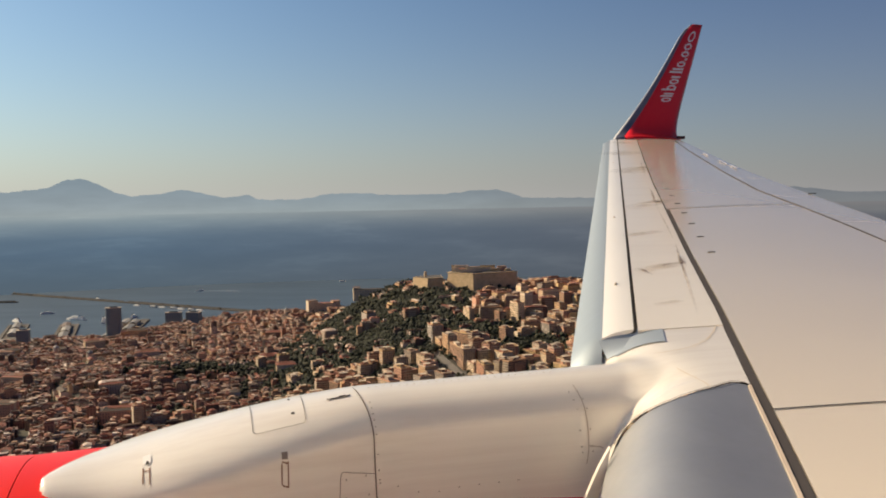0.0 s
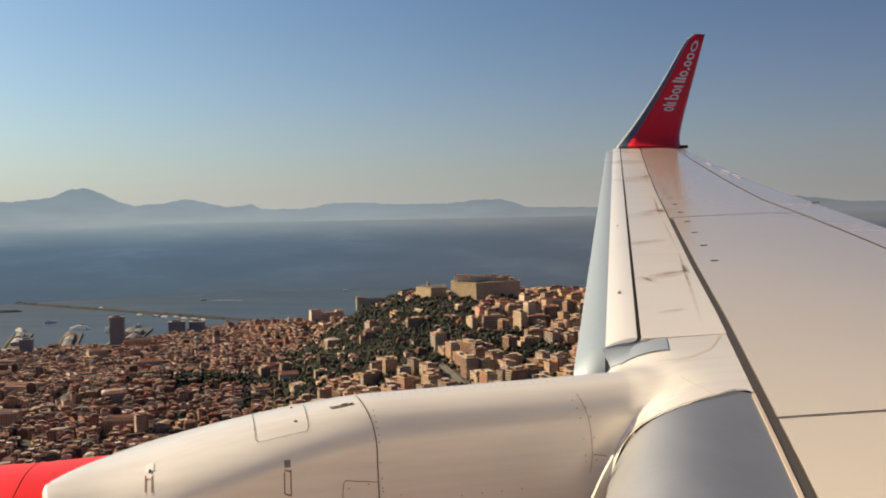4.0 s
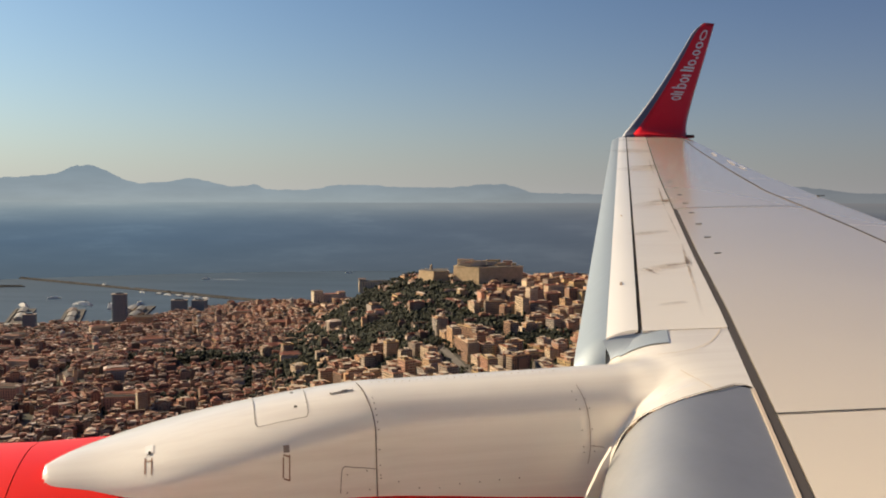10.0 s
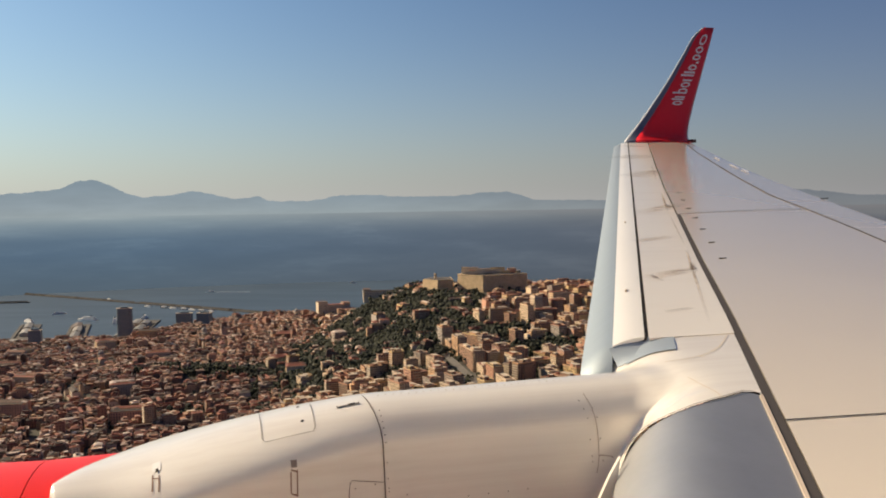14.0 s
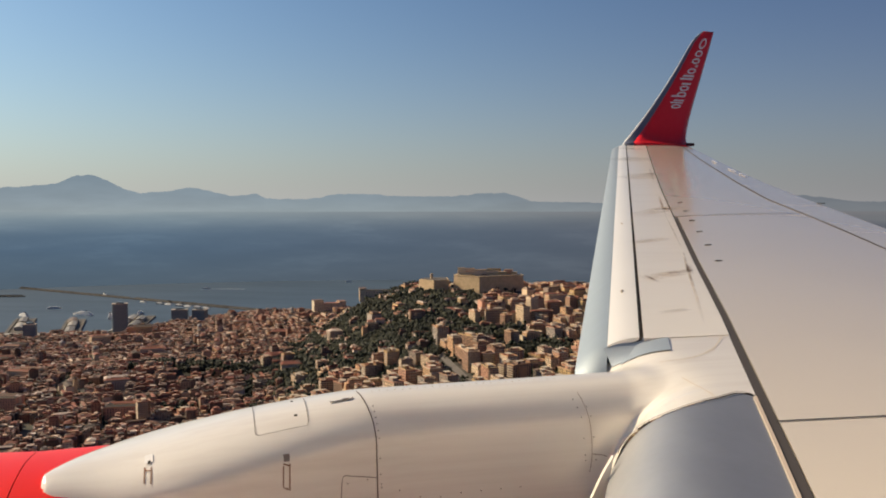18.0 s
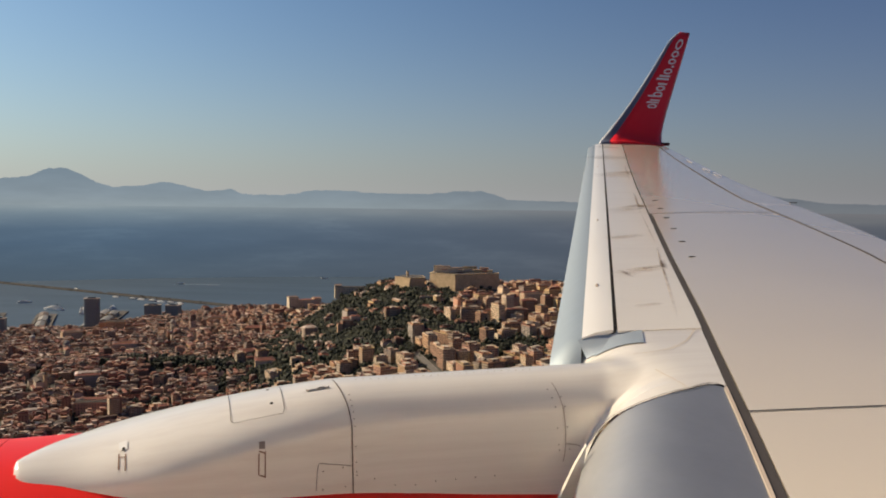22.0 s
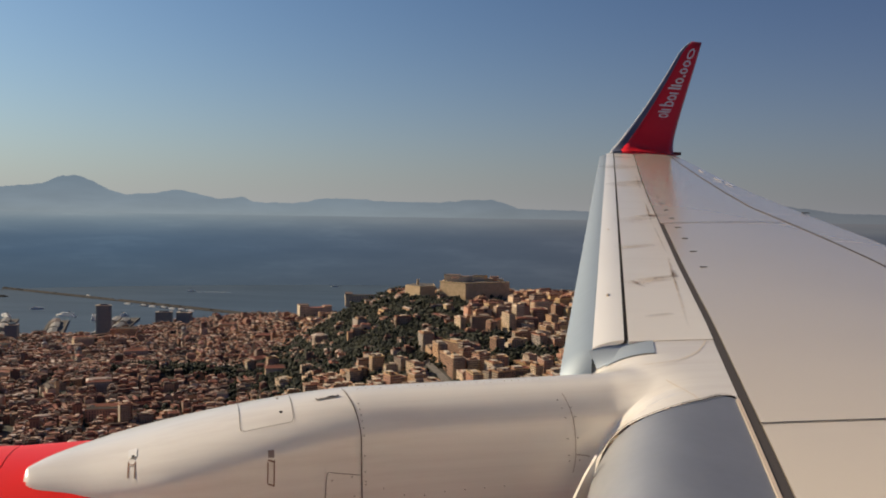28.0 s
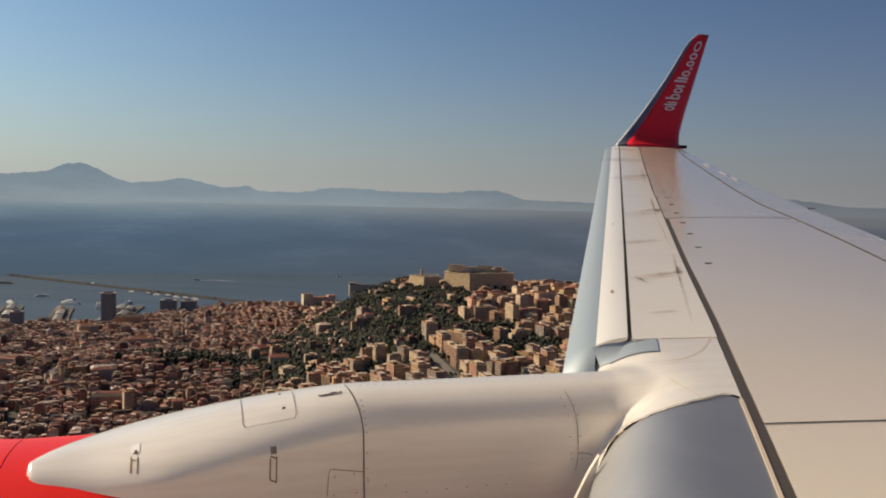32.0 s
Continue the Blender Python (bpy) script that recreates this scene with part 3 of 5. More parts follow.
def stud(a, l, r, material, name, label="", lift=0.001):
    """A small round head, set on the fairing."""
    bm = bmesh.new()
    n = fair_n(a, l)
    m = Matrix.Translation(Vector((a, l, fair_z(a, l))) + n * lift) @ n.to_track_quat("Z", "Y").to_matrix().to_4x4()
    bmesh.ops.create_cone(bm, cap_ends=True, segments=8, radius1=r, radius2=r * 0.7, depth=0.003, matrix=m)
    return part(name, bm, material, pylon, label)


for k in range(10):
    l = 2.985 - 0.122 * (1 - (1 - k / 9) ** 2)
    stud(0.528 + 0.008 * k / 9, l, 0.003, M_RIVET, "rivet")
for k in range(6):
    q = (1 - k / 5) ** 2
    stud(1.310 - 0.022 * q, 2.888 + 0.072 * q, 0.0028, M_RIVET, "rivet")
    stud(1.352 - 0.030 * q, 2.888 + 0.073 * q, 0.0028, M_RIVET, "rivet")
for k in range(7):
    stud(0.60 + 0.075 * k, 2.869 + 0.009 * min(1, k / 2.5), 0.0028, M_RIVET, "rivet")
for k in range(26):
    stud(0.545 + 0.029 * k, 3.10 + 0.004 * math.sin(k), 0.0022, M_FAINT, "rivet")
for a, l in ((0.416, 2.848), (0.414, 2.839), (0.486, 2.860), (0.494, 2.852), (1.378, 2.86)):
    stud(a, l, 0.003, M_RIVET, "rivet")
stud(0.255, 2.994, 0.0072, M_DARK, "drain_hole", "round dark hole")
stud(0.253, 3.141, 0.006, M_DARK, "drain_hole")


def on_fair(name, a0, l0, a1, l1, width, material, label="", lift=0.004):
    return strip_on(fair_z, [(a0 + (a1 - a0) * k / 6, l0 + (l1 - l0) * k / 6) for k in range(7)], width, material, name, pylon, label, lift)


slot = on_fair("vent_slot", 0.382, 3.041, 0.466, 3.047, 0.014, M_SEAM, "vent slot with dark louvres")
on_fair("vent_cover", 0.386, 3.0413, 0.424, 3.044, 0.008, M_WHITE, "", 0.006)
on_fair("vent_louvre", 0.428, 3.0445, 0.447, 3.0458, 0.007, M_STRIP, "", 0.006)
on_fair("vent_cover", 0.450, 3.046, 0.462, 3.0468, 0.008, M_WHITE, "", 0.006)
# two latches; the forward flap's sun glint is put into its white
on_fair("latch_flap", -0.2315, 2.957, -0.2285, 2.911, 0.027, M_FLAP, "latch flap with its sun glint as bright white", 0.0028)
on_fair("latch_catch", -0.2275, 2.921, -0.2268, 2.905, 0.008, M_DARK, "", 0.0042)
for s in (-1, 1):
    on_fair("latch_rail", -0.230 + s * 0.0105, 2.894 - s * 0.004, -0.2275 + s * 0.0105, 2.834 - s * 0.004, 0.0045, M_RUST, "bronze latch rail", 0.0018)
    on_fair("latch_rail", 0.2095 + s * 0.0105, 2.826 + s * 0.002, 0.208 + s * 0.0105, 2.815 + s * 0.001, 0.0045, M_RUST, "", 0.0018)
on_fair("latch_bar", -0.241, 2.883, -0.218, 2.875, 0.0045, M_RUST, "", 0.0028)
for l in (2.840, 2.826, 2.815):
    on_fair("latch_bar", 0.199, l - 0.001, 0.220, l + 0.001, 0.005, M_PLATE if l > 2.83 else M_RUST, "", 0.0028)
on_fair("latch_plate", 0.2105, 2.8400, 0.2100, 2.8280, 0.020, M_PLATE, "grey latch plate", 0.0018)

# bare metal where the slat has run out
def plate(name, c00, c10, c11, c01, material, label, lift=0.005):
    def fn(u, v):
        a = (c00[0] * (1 - u) + c10[0] * u) * (1 - v) + (c01[0] * (1 - u) + c11[0] * u) * v
        l = (c00[1] * (1 - u) + c10[1] * u) * (1 - v) + (c01[1] * (1 - u) + c11[1] * u) * v
        return (a, l, fair_z(a, l) + lift)
    return part(name, grid(fn, 14, 10), material, airliner, label)


plate("slat_bay_plate", (1.66, 3.305), (1.861, 3.244), (1.952, 3.432), (1.70, 3.50), M_BAY, "dull bare-metal plate beside the slat end")


def end_pt(u, v):
    u = 0.45 + 0.55 * u
    a0, l0 = 1.585 + 0.115 * u, 3.385 - 0.091 * u
    a1, l1 = 1.492 + 0.315 * u, 3.424
    t = (a1 - slat_nose(l1)) / (slat_back(l1) - slat_nose(l1))
    z0, z1 = fair_z(a0, l0) + 0.004, slat_z(l1, min(max(t, 0.0), 1.0)) + 0.001
    z1 += (fair_z(a1, l1) + 0.006 - z1) * u ** 4
    return (a0 + (a1 - a0) * v, l0 + (l1 - l0) * v, z0 + (z1 - z0) * v)


part("slat_end_plate", grid(end_pt, 14, 10), M_BAY, airliner, "bright bare-metal plate under the slat end")

# polished inboard leading edge
def inner_nose(l):
    return bay_nose(2.72) + 0.60 * (l - 2.72)


def inner_pt(u, v):
    l = 0.3 + (2.72 - 0.3) * u
    n = inner_nose(l)
    if v < 0.2:
        w = v / 0.2
        return (n + 0.30 * (1 - w) ** 1.6, l, top(l) - 0.254 - 0.20 * (1 - w))
    w = ((v - 0.2) / 0.8) ** 1.5
    for _ in range(3):
        a = inner_nose(l) + (spar(l) - 0.020 - inner_nose(l)) * w
        l = 0.3 + (seam(a) - 0.3) * u
    q = min(1.0, (a - inner_nose(l)) / 0.5)
    return (a, l, top(l) - 0.25 * (1 - q) ** 2.9 - 0.006)


inboard = part("inboard_leading_edge", grid(inner_pt, 60, 60), M_INNER, airliner, "polished bare-metal inboard leading edge")
strip_on(edge_z, [(1.893 - 0.518 * k / 44, seam(1.893 - 0.518 * k / 44)) for k in range(45)], 0.0055, M_SEAM, "edge_seam", inboard, "brown seam along the metal edge", 0.006)
def wedge(name, edge, material, label, y0, y1):
    """A narrow upright panel between two edges, each given as aft and up."""
    bm = bmesh.new()
    rings = [[bm.verts.new((a, y, z)) for a, z in edge] for y in (y0, y1)]
    k = len(edge)
    bm.faces.new(rings[0])
    bm.faces.new(rings[1][::-1])
    for q in range(k):
        bm.faces.new((rings[0][q], rings[1][q], rings[1][(q + 1) % k], rings[0][(q + 1) % k]))
    bmesh.ops.recalc_face_normals(bm, faces=bm.faces)
    return part(name, bm, material, airliner, label, smooth=False)


wedge("edge_closing_panel", ((1.318, -0.864), (1.278, -0.927), (1.2365, -1.008), (1.19, -1.10), (1.248, -1.10), (1.282, -1.010), (1.308, -0.928)), M_WHITE, "narrow white panel beside the metal edge", 2.675, 2.69)
skin("spar_margin", 0.2, 2.69, lambda l: spar(l) - 0.019, lambda l: spar(l) - 0.005, M_GRIME, "narrow dull metal margin", nv=2)

# winglet
def bez(p, t):
    s = 1 - t
    return sum(c * k for c, k in zip(p, (s ** 3, 3 * s * s * t, 3 * s * t * t, t ** 3)))


def wl_ring(t, f0=0.0, f1=1.0):
    l, z = bez((TIP - 0.1, 15.85, 15.80, 16.15), t), bez((top(TIP) - 0.012, 1.22, 1.9, 3.64), t)
    h = (z - 1.15) / 2.49
    le = 7.64 + 2.04 * max(0, h) ** 0.78 + 0.10 * t + 0.13 * max(0.0, (h - 0.84) / 0.16) ** 3
    te = 9.17 + 1.01 * h
    dl, dz = bez((15.85 - TIP + 0.1, 0.02, 0.3, 0.35), t), bez((0.05, 0.5, 1.6, 1.8), t)
    n = Vector((0, -dz, dl)).normalized()
    th = 0.055 * (te - le) + 0.004
    pts = []
    us = [f0 + (f1 - f0) * k / 8 for k in range(9)]
    for u in us:
        pts.append(tuple(Vector((le + (te - le) * u, l, z)) + n * th * (math.sqrt(max(u, 0)) * 1.6 * (1 - u) + 0.03)))
    for u in us[::-1]:
        pts.append(tuple(Vector((le + (te - le) * u, l, z)) - n * th * (math.sqrt(max(u, 0)) * 1.6 * (1 - u) + 0.03)))
    return pts


winglet = part("winglet", loop_loft([wl_ring(k / 40, 0.16, 1.0) for k in range(41)]), M_WINGLET, airliner, "red blended winglet")
part("erosion_shield", loop_loft([wl_ring(k / 40, 0.03, 0.159) for k in range(41)]), M_BAND, winglet, "dull grey erosion shield")
part("winglet_trailing_edge", loop_loft([wl_ring(k / 40, 0.988, 1.004) for k in range(2, 41)]), M_FLAP, winglet, "bright trailing edge")
# sunlit leading edge, its brightness put into the paint
part("winglet_leading_edge", loop_loft([wl_ring(k / 40, 0.0, 0.029) for k in range(41)]), M_FLAP, winglet, "leading edge whitened as sunlit")

# row of pale lettering blocks on the winglet, and an outline of its foot
def wl_face(t, u):
    r = wl_ring(t, 0.16, 1.0)
    k = min(7, int(u * 8))
    f = u * 8 - k
    return Vector(r[k]) * (1 - f) + Vector(r[k + 1]) * f


WIDE = (1.0, 0.35, 0.7, 1.05, 1.0, 0.7, 0.35, 0.35, 0.95, 0.35, 0.9, 1.0, 1.5)
TALL = (0.8, 1.0, 0.8, 1.15, 0.8, 0.8, 1.15, 1.0, 0.8, 0.25, 0.8, 0.8, 0.8)
run = sum(WIDE) + 0.14 * len(WIDE)
at = 0.0
for w, h in zip(WIDE, TALL):
    c0, c1 = at / run, (at + w) / run
    at += w + 0.14
    bm = bmesh.new()

    def spot(c, q):
        t = 0.575 + 0.40 * c
        u = 0.28 - 0.06 * c + q * (0.36 + 0.16 * c)
        a = wl_face(t, u)
        n = (wl_face(t, u + 0.02) - wl_face(t, u - 0.02)).cross(wl_face(t + 0.01, u) - wl_face(t - 0.01, u)).normalized()
        return a + n * (0.006 if n.y < 0 else -0.006)
    mid, half = (c0 + c1) / 2, (c1 - c0) / 2
    pen = min(half, 0.16 / run)
    if w > 0.8:
        ring = [(math.cos(2 * math.pi * k / 16), math.sin(2 * math.pi * k / 16)) for k in range(16)]
        tall_ring = min(h, 0.8) / 2
        base = 1 - tall_ring
        vo = [bm.verts.new(spot(mid + half * p, base + tall_ring * q)) for p, q in ring]
        vi = [bm.verts.new(spot(mid + (half - 1.6 * pen) * p, base + (tall_ring - 0.15) * q)) for p, q in ring]
        for k in range(16):
            bm.faces.new((vo[k], vo[(k + 1) % 16], vi[(k + 1) % 16], vi[k]))
    if w < 0.8 or h > 1.1:
        x0 = c0 if w > 0.5 else mid - pen
        bm.faces.new([bm.verts.new(spot(p, q)) for p, q in ((x0, 1 - h), (x0 + 2 * pen, 1 - h), (x0 + 2 * pen, 1), (x0, 1))])
    part("lettering_block", bm, M_LETTER_GLINT, winglet, "pale grey lettering block", smooth=False)
bm = bmesh.new()
block(bm, (9.22, TIP + 0.02, top(TIP) + 0.03), (0.17, 0.05, 0.06))
bmesh.ops.bevel(bm, geom=bm.edges[:], offset=0.012, segments=2)
part("tail_light", bm, M_LAMP, winglet, "dark red light housing")

# vortex generators, white marks and wicks
for k in range(8):
    l = 4.9 + 0.52 * k
    a = 3.15 + 0.475 * (l - 4.9)
    bm = bmesh.new()
    block(bm, (a, l, camber(l, a) + 0.002), (0.055, 0.007, 0.006), Matrix.Rotation(0.12, 4, "Z"))
    part("vortex_generator", bm, M_STRIP, airliner, "small dark fin on the wing", smooth=False)
def flat_mark(name, a0, l0, a1, l1, w0, w1, material, label="", lift=0.003):
    """A flat line on the wing's upper skin."""
    bm = bmesh.new()
    d = Vector((a1 - a0, l1 - l0, 0)).normalized()
    n = Vector((-d.y, d.x, 0))
    prev = None
    for k in range(21):
        u = k / 20
        a, l, w = a0 + (a1 - a0) * u, l0 + (l1 - l0) * u, w0 + (w1 - w0) * u
        pair = []
        for s in (-0.5, 0.5):
            q = Vector((a, l, 0)) + n * w * s
            pair.append(bm.verts.new((q.x, q.y, camber(q.y, q.x) + lift)))
        if prev:
            bm.faces.new((prev[0], prev[1], pair[1], pair[0]))
        prev = pair
    return part(name, bm, material, airliner, label)


flat_mark("chord_joint", spar(JOINT) + 0.02, JOINT, rear(JOINT), JOINT + 0.12, 0.011, 0.012, M_DARK, "dark joint across the wing skin")
flat_mark("chord_joint", spar(2.46) + 0.02, 2.46, 3.2, 2.33, 0.009, 0.010, M_DARK)
bm = bmesh.new()
block(bm, (trail(7.6) + 0.03, 7.6, camber(7.6, trail(7.6)) + 0.006), (0.09, 0.012, 0.008))
part("static_wick", bm, M_DARK, airliner, "dark static wick", smooth=False)
def smear(name, run, width, material, label="", lift=0.003):
    """A soft grimy streak on the upper skin, fading at its edges."""
    bm = bmesh.new()
    uv = bm.loops.layers.uv.new("UVMap")
    n, rows = len(run) - 1, []
    for k, (a, l) in enumerate(run):
        p, q = run[max(0, k - 1)], run[min(n, k + 1)]
        d = Vector((q[0] - p[0], q[1] - p[1])).normalized()
        row = []
        for j in range(5):
            w = width * (j / 4 - 0.5)
            x, y = a - d.y * w, l + d.x * w
            row.append((bm.verts.new((x, y, camber(y, x) + lift)), (k / n, j / 4)))
        rows.append(row)
    for k in range(n):
        for j in range(4):
            q = (rows[k][j], rows[k + 1][j], rows[k + 1][j + 1], rows[k][j + 1])
            f = bm.faces.new([v for v, _ in q])
            for lp, (_, c) in zip(f.loops, q):
                lp[uv].uv = c
    return part(name, bm, material, airliner, label)


def along(l0, l1, q0, q1, n=14):
    return [(spar(l0 + (l1 - l0) * k / n) - q0 + (q0 - q1) * k / n, l0 + (l1 - l0) * k / n) for k in range(n + 1)]


def across(a0, l0, a1, l1, n=10):
    return [(a0 + (a1 - a0) * k / n, l0 + (l1 - l0) * k / n) for k in range(n + 1)]


# tan grime along the access panels of the fixed leading edge
for l0, l1, q0, q1, w, m in ((3.55, 5.3, 0.112, 0.046, 0.022, M_TAN), (4.25, 5.2, 0.088, 0.052, 0.016, M_SMUT), (4.55, 4.85, 0.07, 0.055, 0.05, M_SMUT), (6.7, 8.1, 0.075, 0.06, 0.03, M_TAN), (6.95, 8.0, 0.072, 0.06, 0.020, M_SMUT), (6.95, 7.25, 0.055, 0.03, 0.06, M_SMUT), (5.3, 6.7, 0.05, 0.07, 0.016, M_TAN), (9.2, 11.0, 0.06, 0.06, 0.03, M_TAN)):
    smear("grime_streak", along(l0, l1, q0, q1), w, m, "tan grime along a panel edge")
for a0, l0, a1, l1, w, m in ((3.52, 6.78, 4.25, 7.30, 0.22, M_TAN), (4.80, 9.45, 5.62, 10.22, 0.45, M_TAN), (2.36, 4.47, 2.80, 4.66, 0.14, M_TAN), (2.60, 4.60, 2.84, 4.68, 0.05, M_SMUT), (2.10, 3.78, 2.30, 3.83, 0.05, M_TAN), (2.85, 5.55, 3.25, 5.70, 0.12, M_TAN), (5.9, 11.9, 6.75, 12.6, 0.6, M_TAN), (3.85, 7.06, 4.1, 7.20, 0.10, M_SMUT), (5.40, 10.05, 5.62, 10.22, 0.14, M_SMUT), (7.2, 14.2, 7.6, 14.6, 0.5, M_TAN)):
    smear("grime_streak", across(a0, l0, a1, l1), w, m, "tan grime across the leading edge")
smear("grime_streak", across(2.435, 4.38, 2.44, 4.56), 0.035, M_SMUT, "small dark scuff", 0.004)
# faint curved seams where the fairing runs out into the wing
strip_on(fair_z, [(1.756, 3.15), (1.844, 3.125), (1.915, 3.142), (1.983, 3.18), (2.06, 3.235), (2.122, 3.30), (2.175, 3.36), (2.215, 3.41)], 0.004, M_FAINT, "faint_seam", pylon, "faint tan seam", 0.003)
strip_on(fair_z, [(1.744, 2.951), (1.746, 2.89), (1.747, 2.834), (1.743, 2.75), (1.735, 2.71)], 0.004, M_FAINT, "faint_seam", pylon, "", 0.003)
# glints along the hinge line, painted as pale strips
for a, l, a1, l1 in ((7.50, 11.75, 7.70, 12.2), (7.0, 10.5, 7.2, 11.0), (6.80, 9.95, 6.95, 10.35)):
    flat_mark("hinge_fitting", a, l, a1, l1, 0.035, 0.035, M_LETTER_GLINT, "painted glint at a hinge", 0.012)

# engine
def turn(profile, n=72, parent=None):
    rings = []
    for a, r in profile:
        swell = 0.026 * ease((a + 0.64) / 0.28) if r > 0.8 else 0.0
        ring = []
        for k in range(n):
            c, q = math.cos(2 * math.pi * k / n), math.sin(2 * math.pi * k / n)
            e = r + swell * math.exp(-((360 * k / n - 71) / 11) ** 2)
            ring.append((a, ENG + e * c, -1.9 + e * q))
        rings.append(ring)
    return loop_loft(rings, cap=False)


cowl = sharp(part("engine_cowl", turn([(-0.6405, 1.034), (-0.4, 1.018), (-0.1, 0.985), (0.25, 0.945), (0.47, 0.921), (0.72, 0.886), (1.0, 0.86), (1.4, 0.83), (1.4, 0.77)]), M_RED, airliner, "red engine fan cowl"), 40)
sharp(part("inlet_cowl", turn([(-2.75, 0.86), (-2.6, 0.95), (-2.2, 1.02), (-1.7, 1.05), (-1.0, 1.046), (-0.644, 1.034), (-0.644, 1.02)]), M_RED, cowl, "red engine inlet cowl"), 40)
part("inlet_lip", turn([(-2.3, 0.74), (-2.7, 0.77), (-2.82, 0.81), (-2.75, 0.862)]), M_METAL, cowl, "bare-metal inlet lip")
part("exhaust_core", turn([(-2.3, 0.74), (-1.9, 0.74), (-1.9, 0.02), (1.2, 0.02), (1.2, 0.5), (2.1, 0.35), (2.9, 0.04)]), M_DARK, cowl)

# pale lettering at the foot of the cowl, and a small hatch on its crown
def cowl_pt(a, g, lift=0.004):
    r = 1.046 + lift - 0.04 * ease((a + 1.0) / 0.6)
    return (a, ENG - r * math.sin(g), -1.9 + r * math.cos(g))


for a in (-0.60, -0.52, -0.44):
    bm = bmesh.new()
    bm.faces.new([bm.verts.new(cowl_pt(a + x, g)) for x, g in ((0.018, 0.30), (0.034, 0.30), (0.016, 0.43), (0.0, 0.43))])
    part("lettering_block", bm, M_LETTER_GLINT, cowl, "pale lettering block", smooth=False)
bm = bmesh.new()
bm.faces.new([bm.verts.new(cowl_pt(a, g)) for a, g in ((-0.612, 0.02), (-0.585, 0.02), (-0.585, 0.07), (-0.612, 0.07))])
part("hatch", bm, M_STRIP, cowl, "small grey hatch", smooth=False)

# the cabin wall, open at the window
def shell_pt(u, v):
    a = -9 + 21 * (u - 0.15) / 0.7
    r = 1.88
    if u < 0.15:
        w = 1 - u / 0.15
        a, r = -9 - 4.2 * math.sin(w * math.pi / 2), 1.88 * math.cos(w * math.pi / 2) + 0.001
    elif u > 0.85:
        w = (u - 0.85) / 0.15
        a, r = 12 + 11 * w, 1.88 * (1 - w ** 1.6) + 0.001
    g = 2 * math.pi * v
    return (a, -1.5 + r * math.cos(g), -0.45 + r * math.sin(g))


def not_window(q):
    c = sum((v.co for v in q), Vector()) / 4
    return not (c.y > 0 and -0.40 < c.x < 0.66 and -0.36 < c.z < 0.32)


bm = grid(shell_pt, 150, 72, not_window)
shell = part("fuselage", bm, M_CABIN, airliner, "plain white fuselage shell with a window opening")

# ---- setting ----
def setting(name, verts, faces, material, label="", category="", smooth=False, kind="structure"):
    me = bpy.data.meshes.new(name)
    me.from_pydata(verts, [], faces)
    me.materials.append(material)
    if smooth:
        me.polygons.foreach_set("use_smooth", [True] * len(me.polygons))
    me.update()
    return tagged(new(name, me), label, category, kind=kind)


def ss(a, b, x):
    t = np.clip((x - a) / (b - a), 0, 1)
    return t * t * (3 - 2 * t)


def coast(X):
    """How far ahead the shore runs."""
    return 2860 + 30 * np.sin(X / 240.0) - 540 * ss(-700, 100, X) - 400 * (1 - ss(-990, -860, X)) - 200 * (1 - ss(-860, -700, X)) + 25 * np.sin(X / 90.0)


def land(X, Y):
    low = 4 + 0.034 * np.clip(coast(X) - Y, 0, 950)
    hill = ss(-430, -60, X + 0.10 * (Y - 1500)) * (1 - ss(1920, 2400, Y))
    knoll = 22 * np.exp(-((X + 20) / 200) ** 2 - ((Y - 1800) / 140) ** 2) + 30 * np.exp(-((X + 250) / 130) ** 2 - ((Y - 1960) / 120) ** 2)
    spur = 46 * np.exp(-((X + 400) / 150) ** 2 - ((Y - 2330) / 170) ** 2)
    z = low + (87 + 0.054 * np.clip(Y - 900, 0, 900)) * hill + knoll + spur
    z = z + 3 * np.sin(X / 70.0) * np.cos(Y / 55.0) * hill
    z = z + 27 * np.exp(-((X + 560) / 200) ** 2 - ((Y - 1500) / 120) ** 2)
    return np.where(Y > coast(X), -6.0, z * (1 - ss(-60, 0, Y - coast(X))) + 2.0 * ss(-60, 0, Y - coast(X)))


RING = 4850
n = 128
sea_v = [(RING * 1.004 * math.sin(2 * math.pi * k / n), RING * 1.004 * math.cos(2 * math.pi * k / n), 0) for k in range(n)]
setting("sea", sea_v, [tuple(range(n))[::-1]], M_SEA, "calm dark blue bay", "sea")
gx, gy = np.meshgrid(np.arange(-3000, 3001, 40), np.arange(-3200, 3101, 20))
gz = land(gx.astype(float), gy.astype(float))
nx, ny = gx.shape[1], gx.shape[0]
gv = np.stack([gx, gy, gz], -1).reshape(-1, 3).tolist()
gf = [(j * nx + i, j * nx + i + 1, (j + 1) * nx + i + 1, (j + 1) * nx + i) for j in range(ny - 1) for i in range(nx - 1)]
setting("ground", gv, gf, M_GROUND, "city ground sloping down to the bay", "ground", smooth=True)

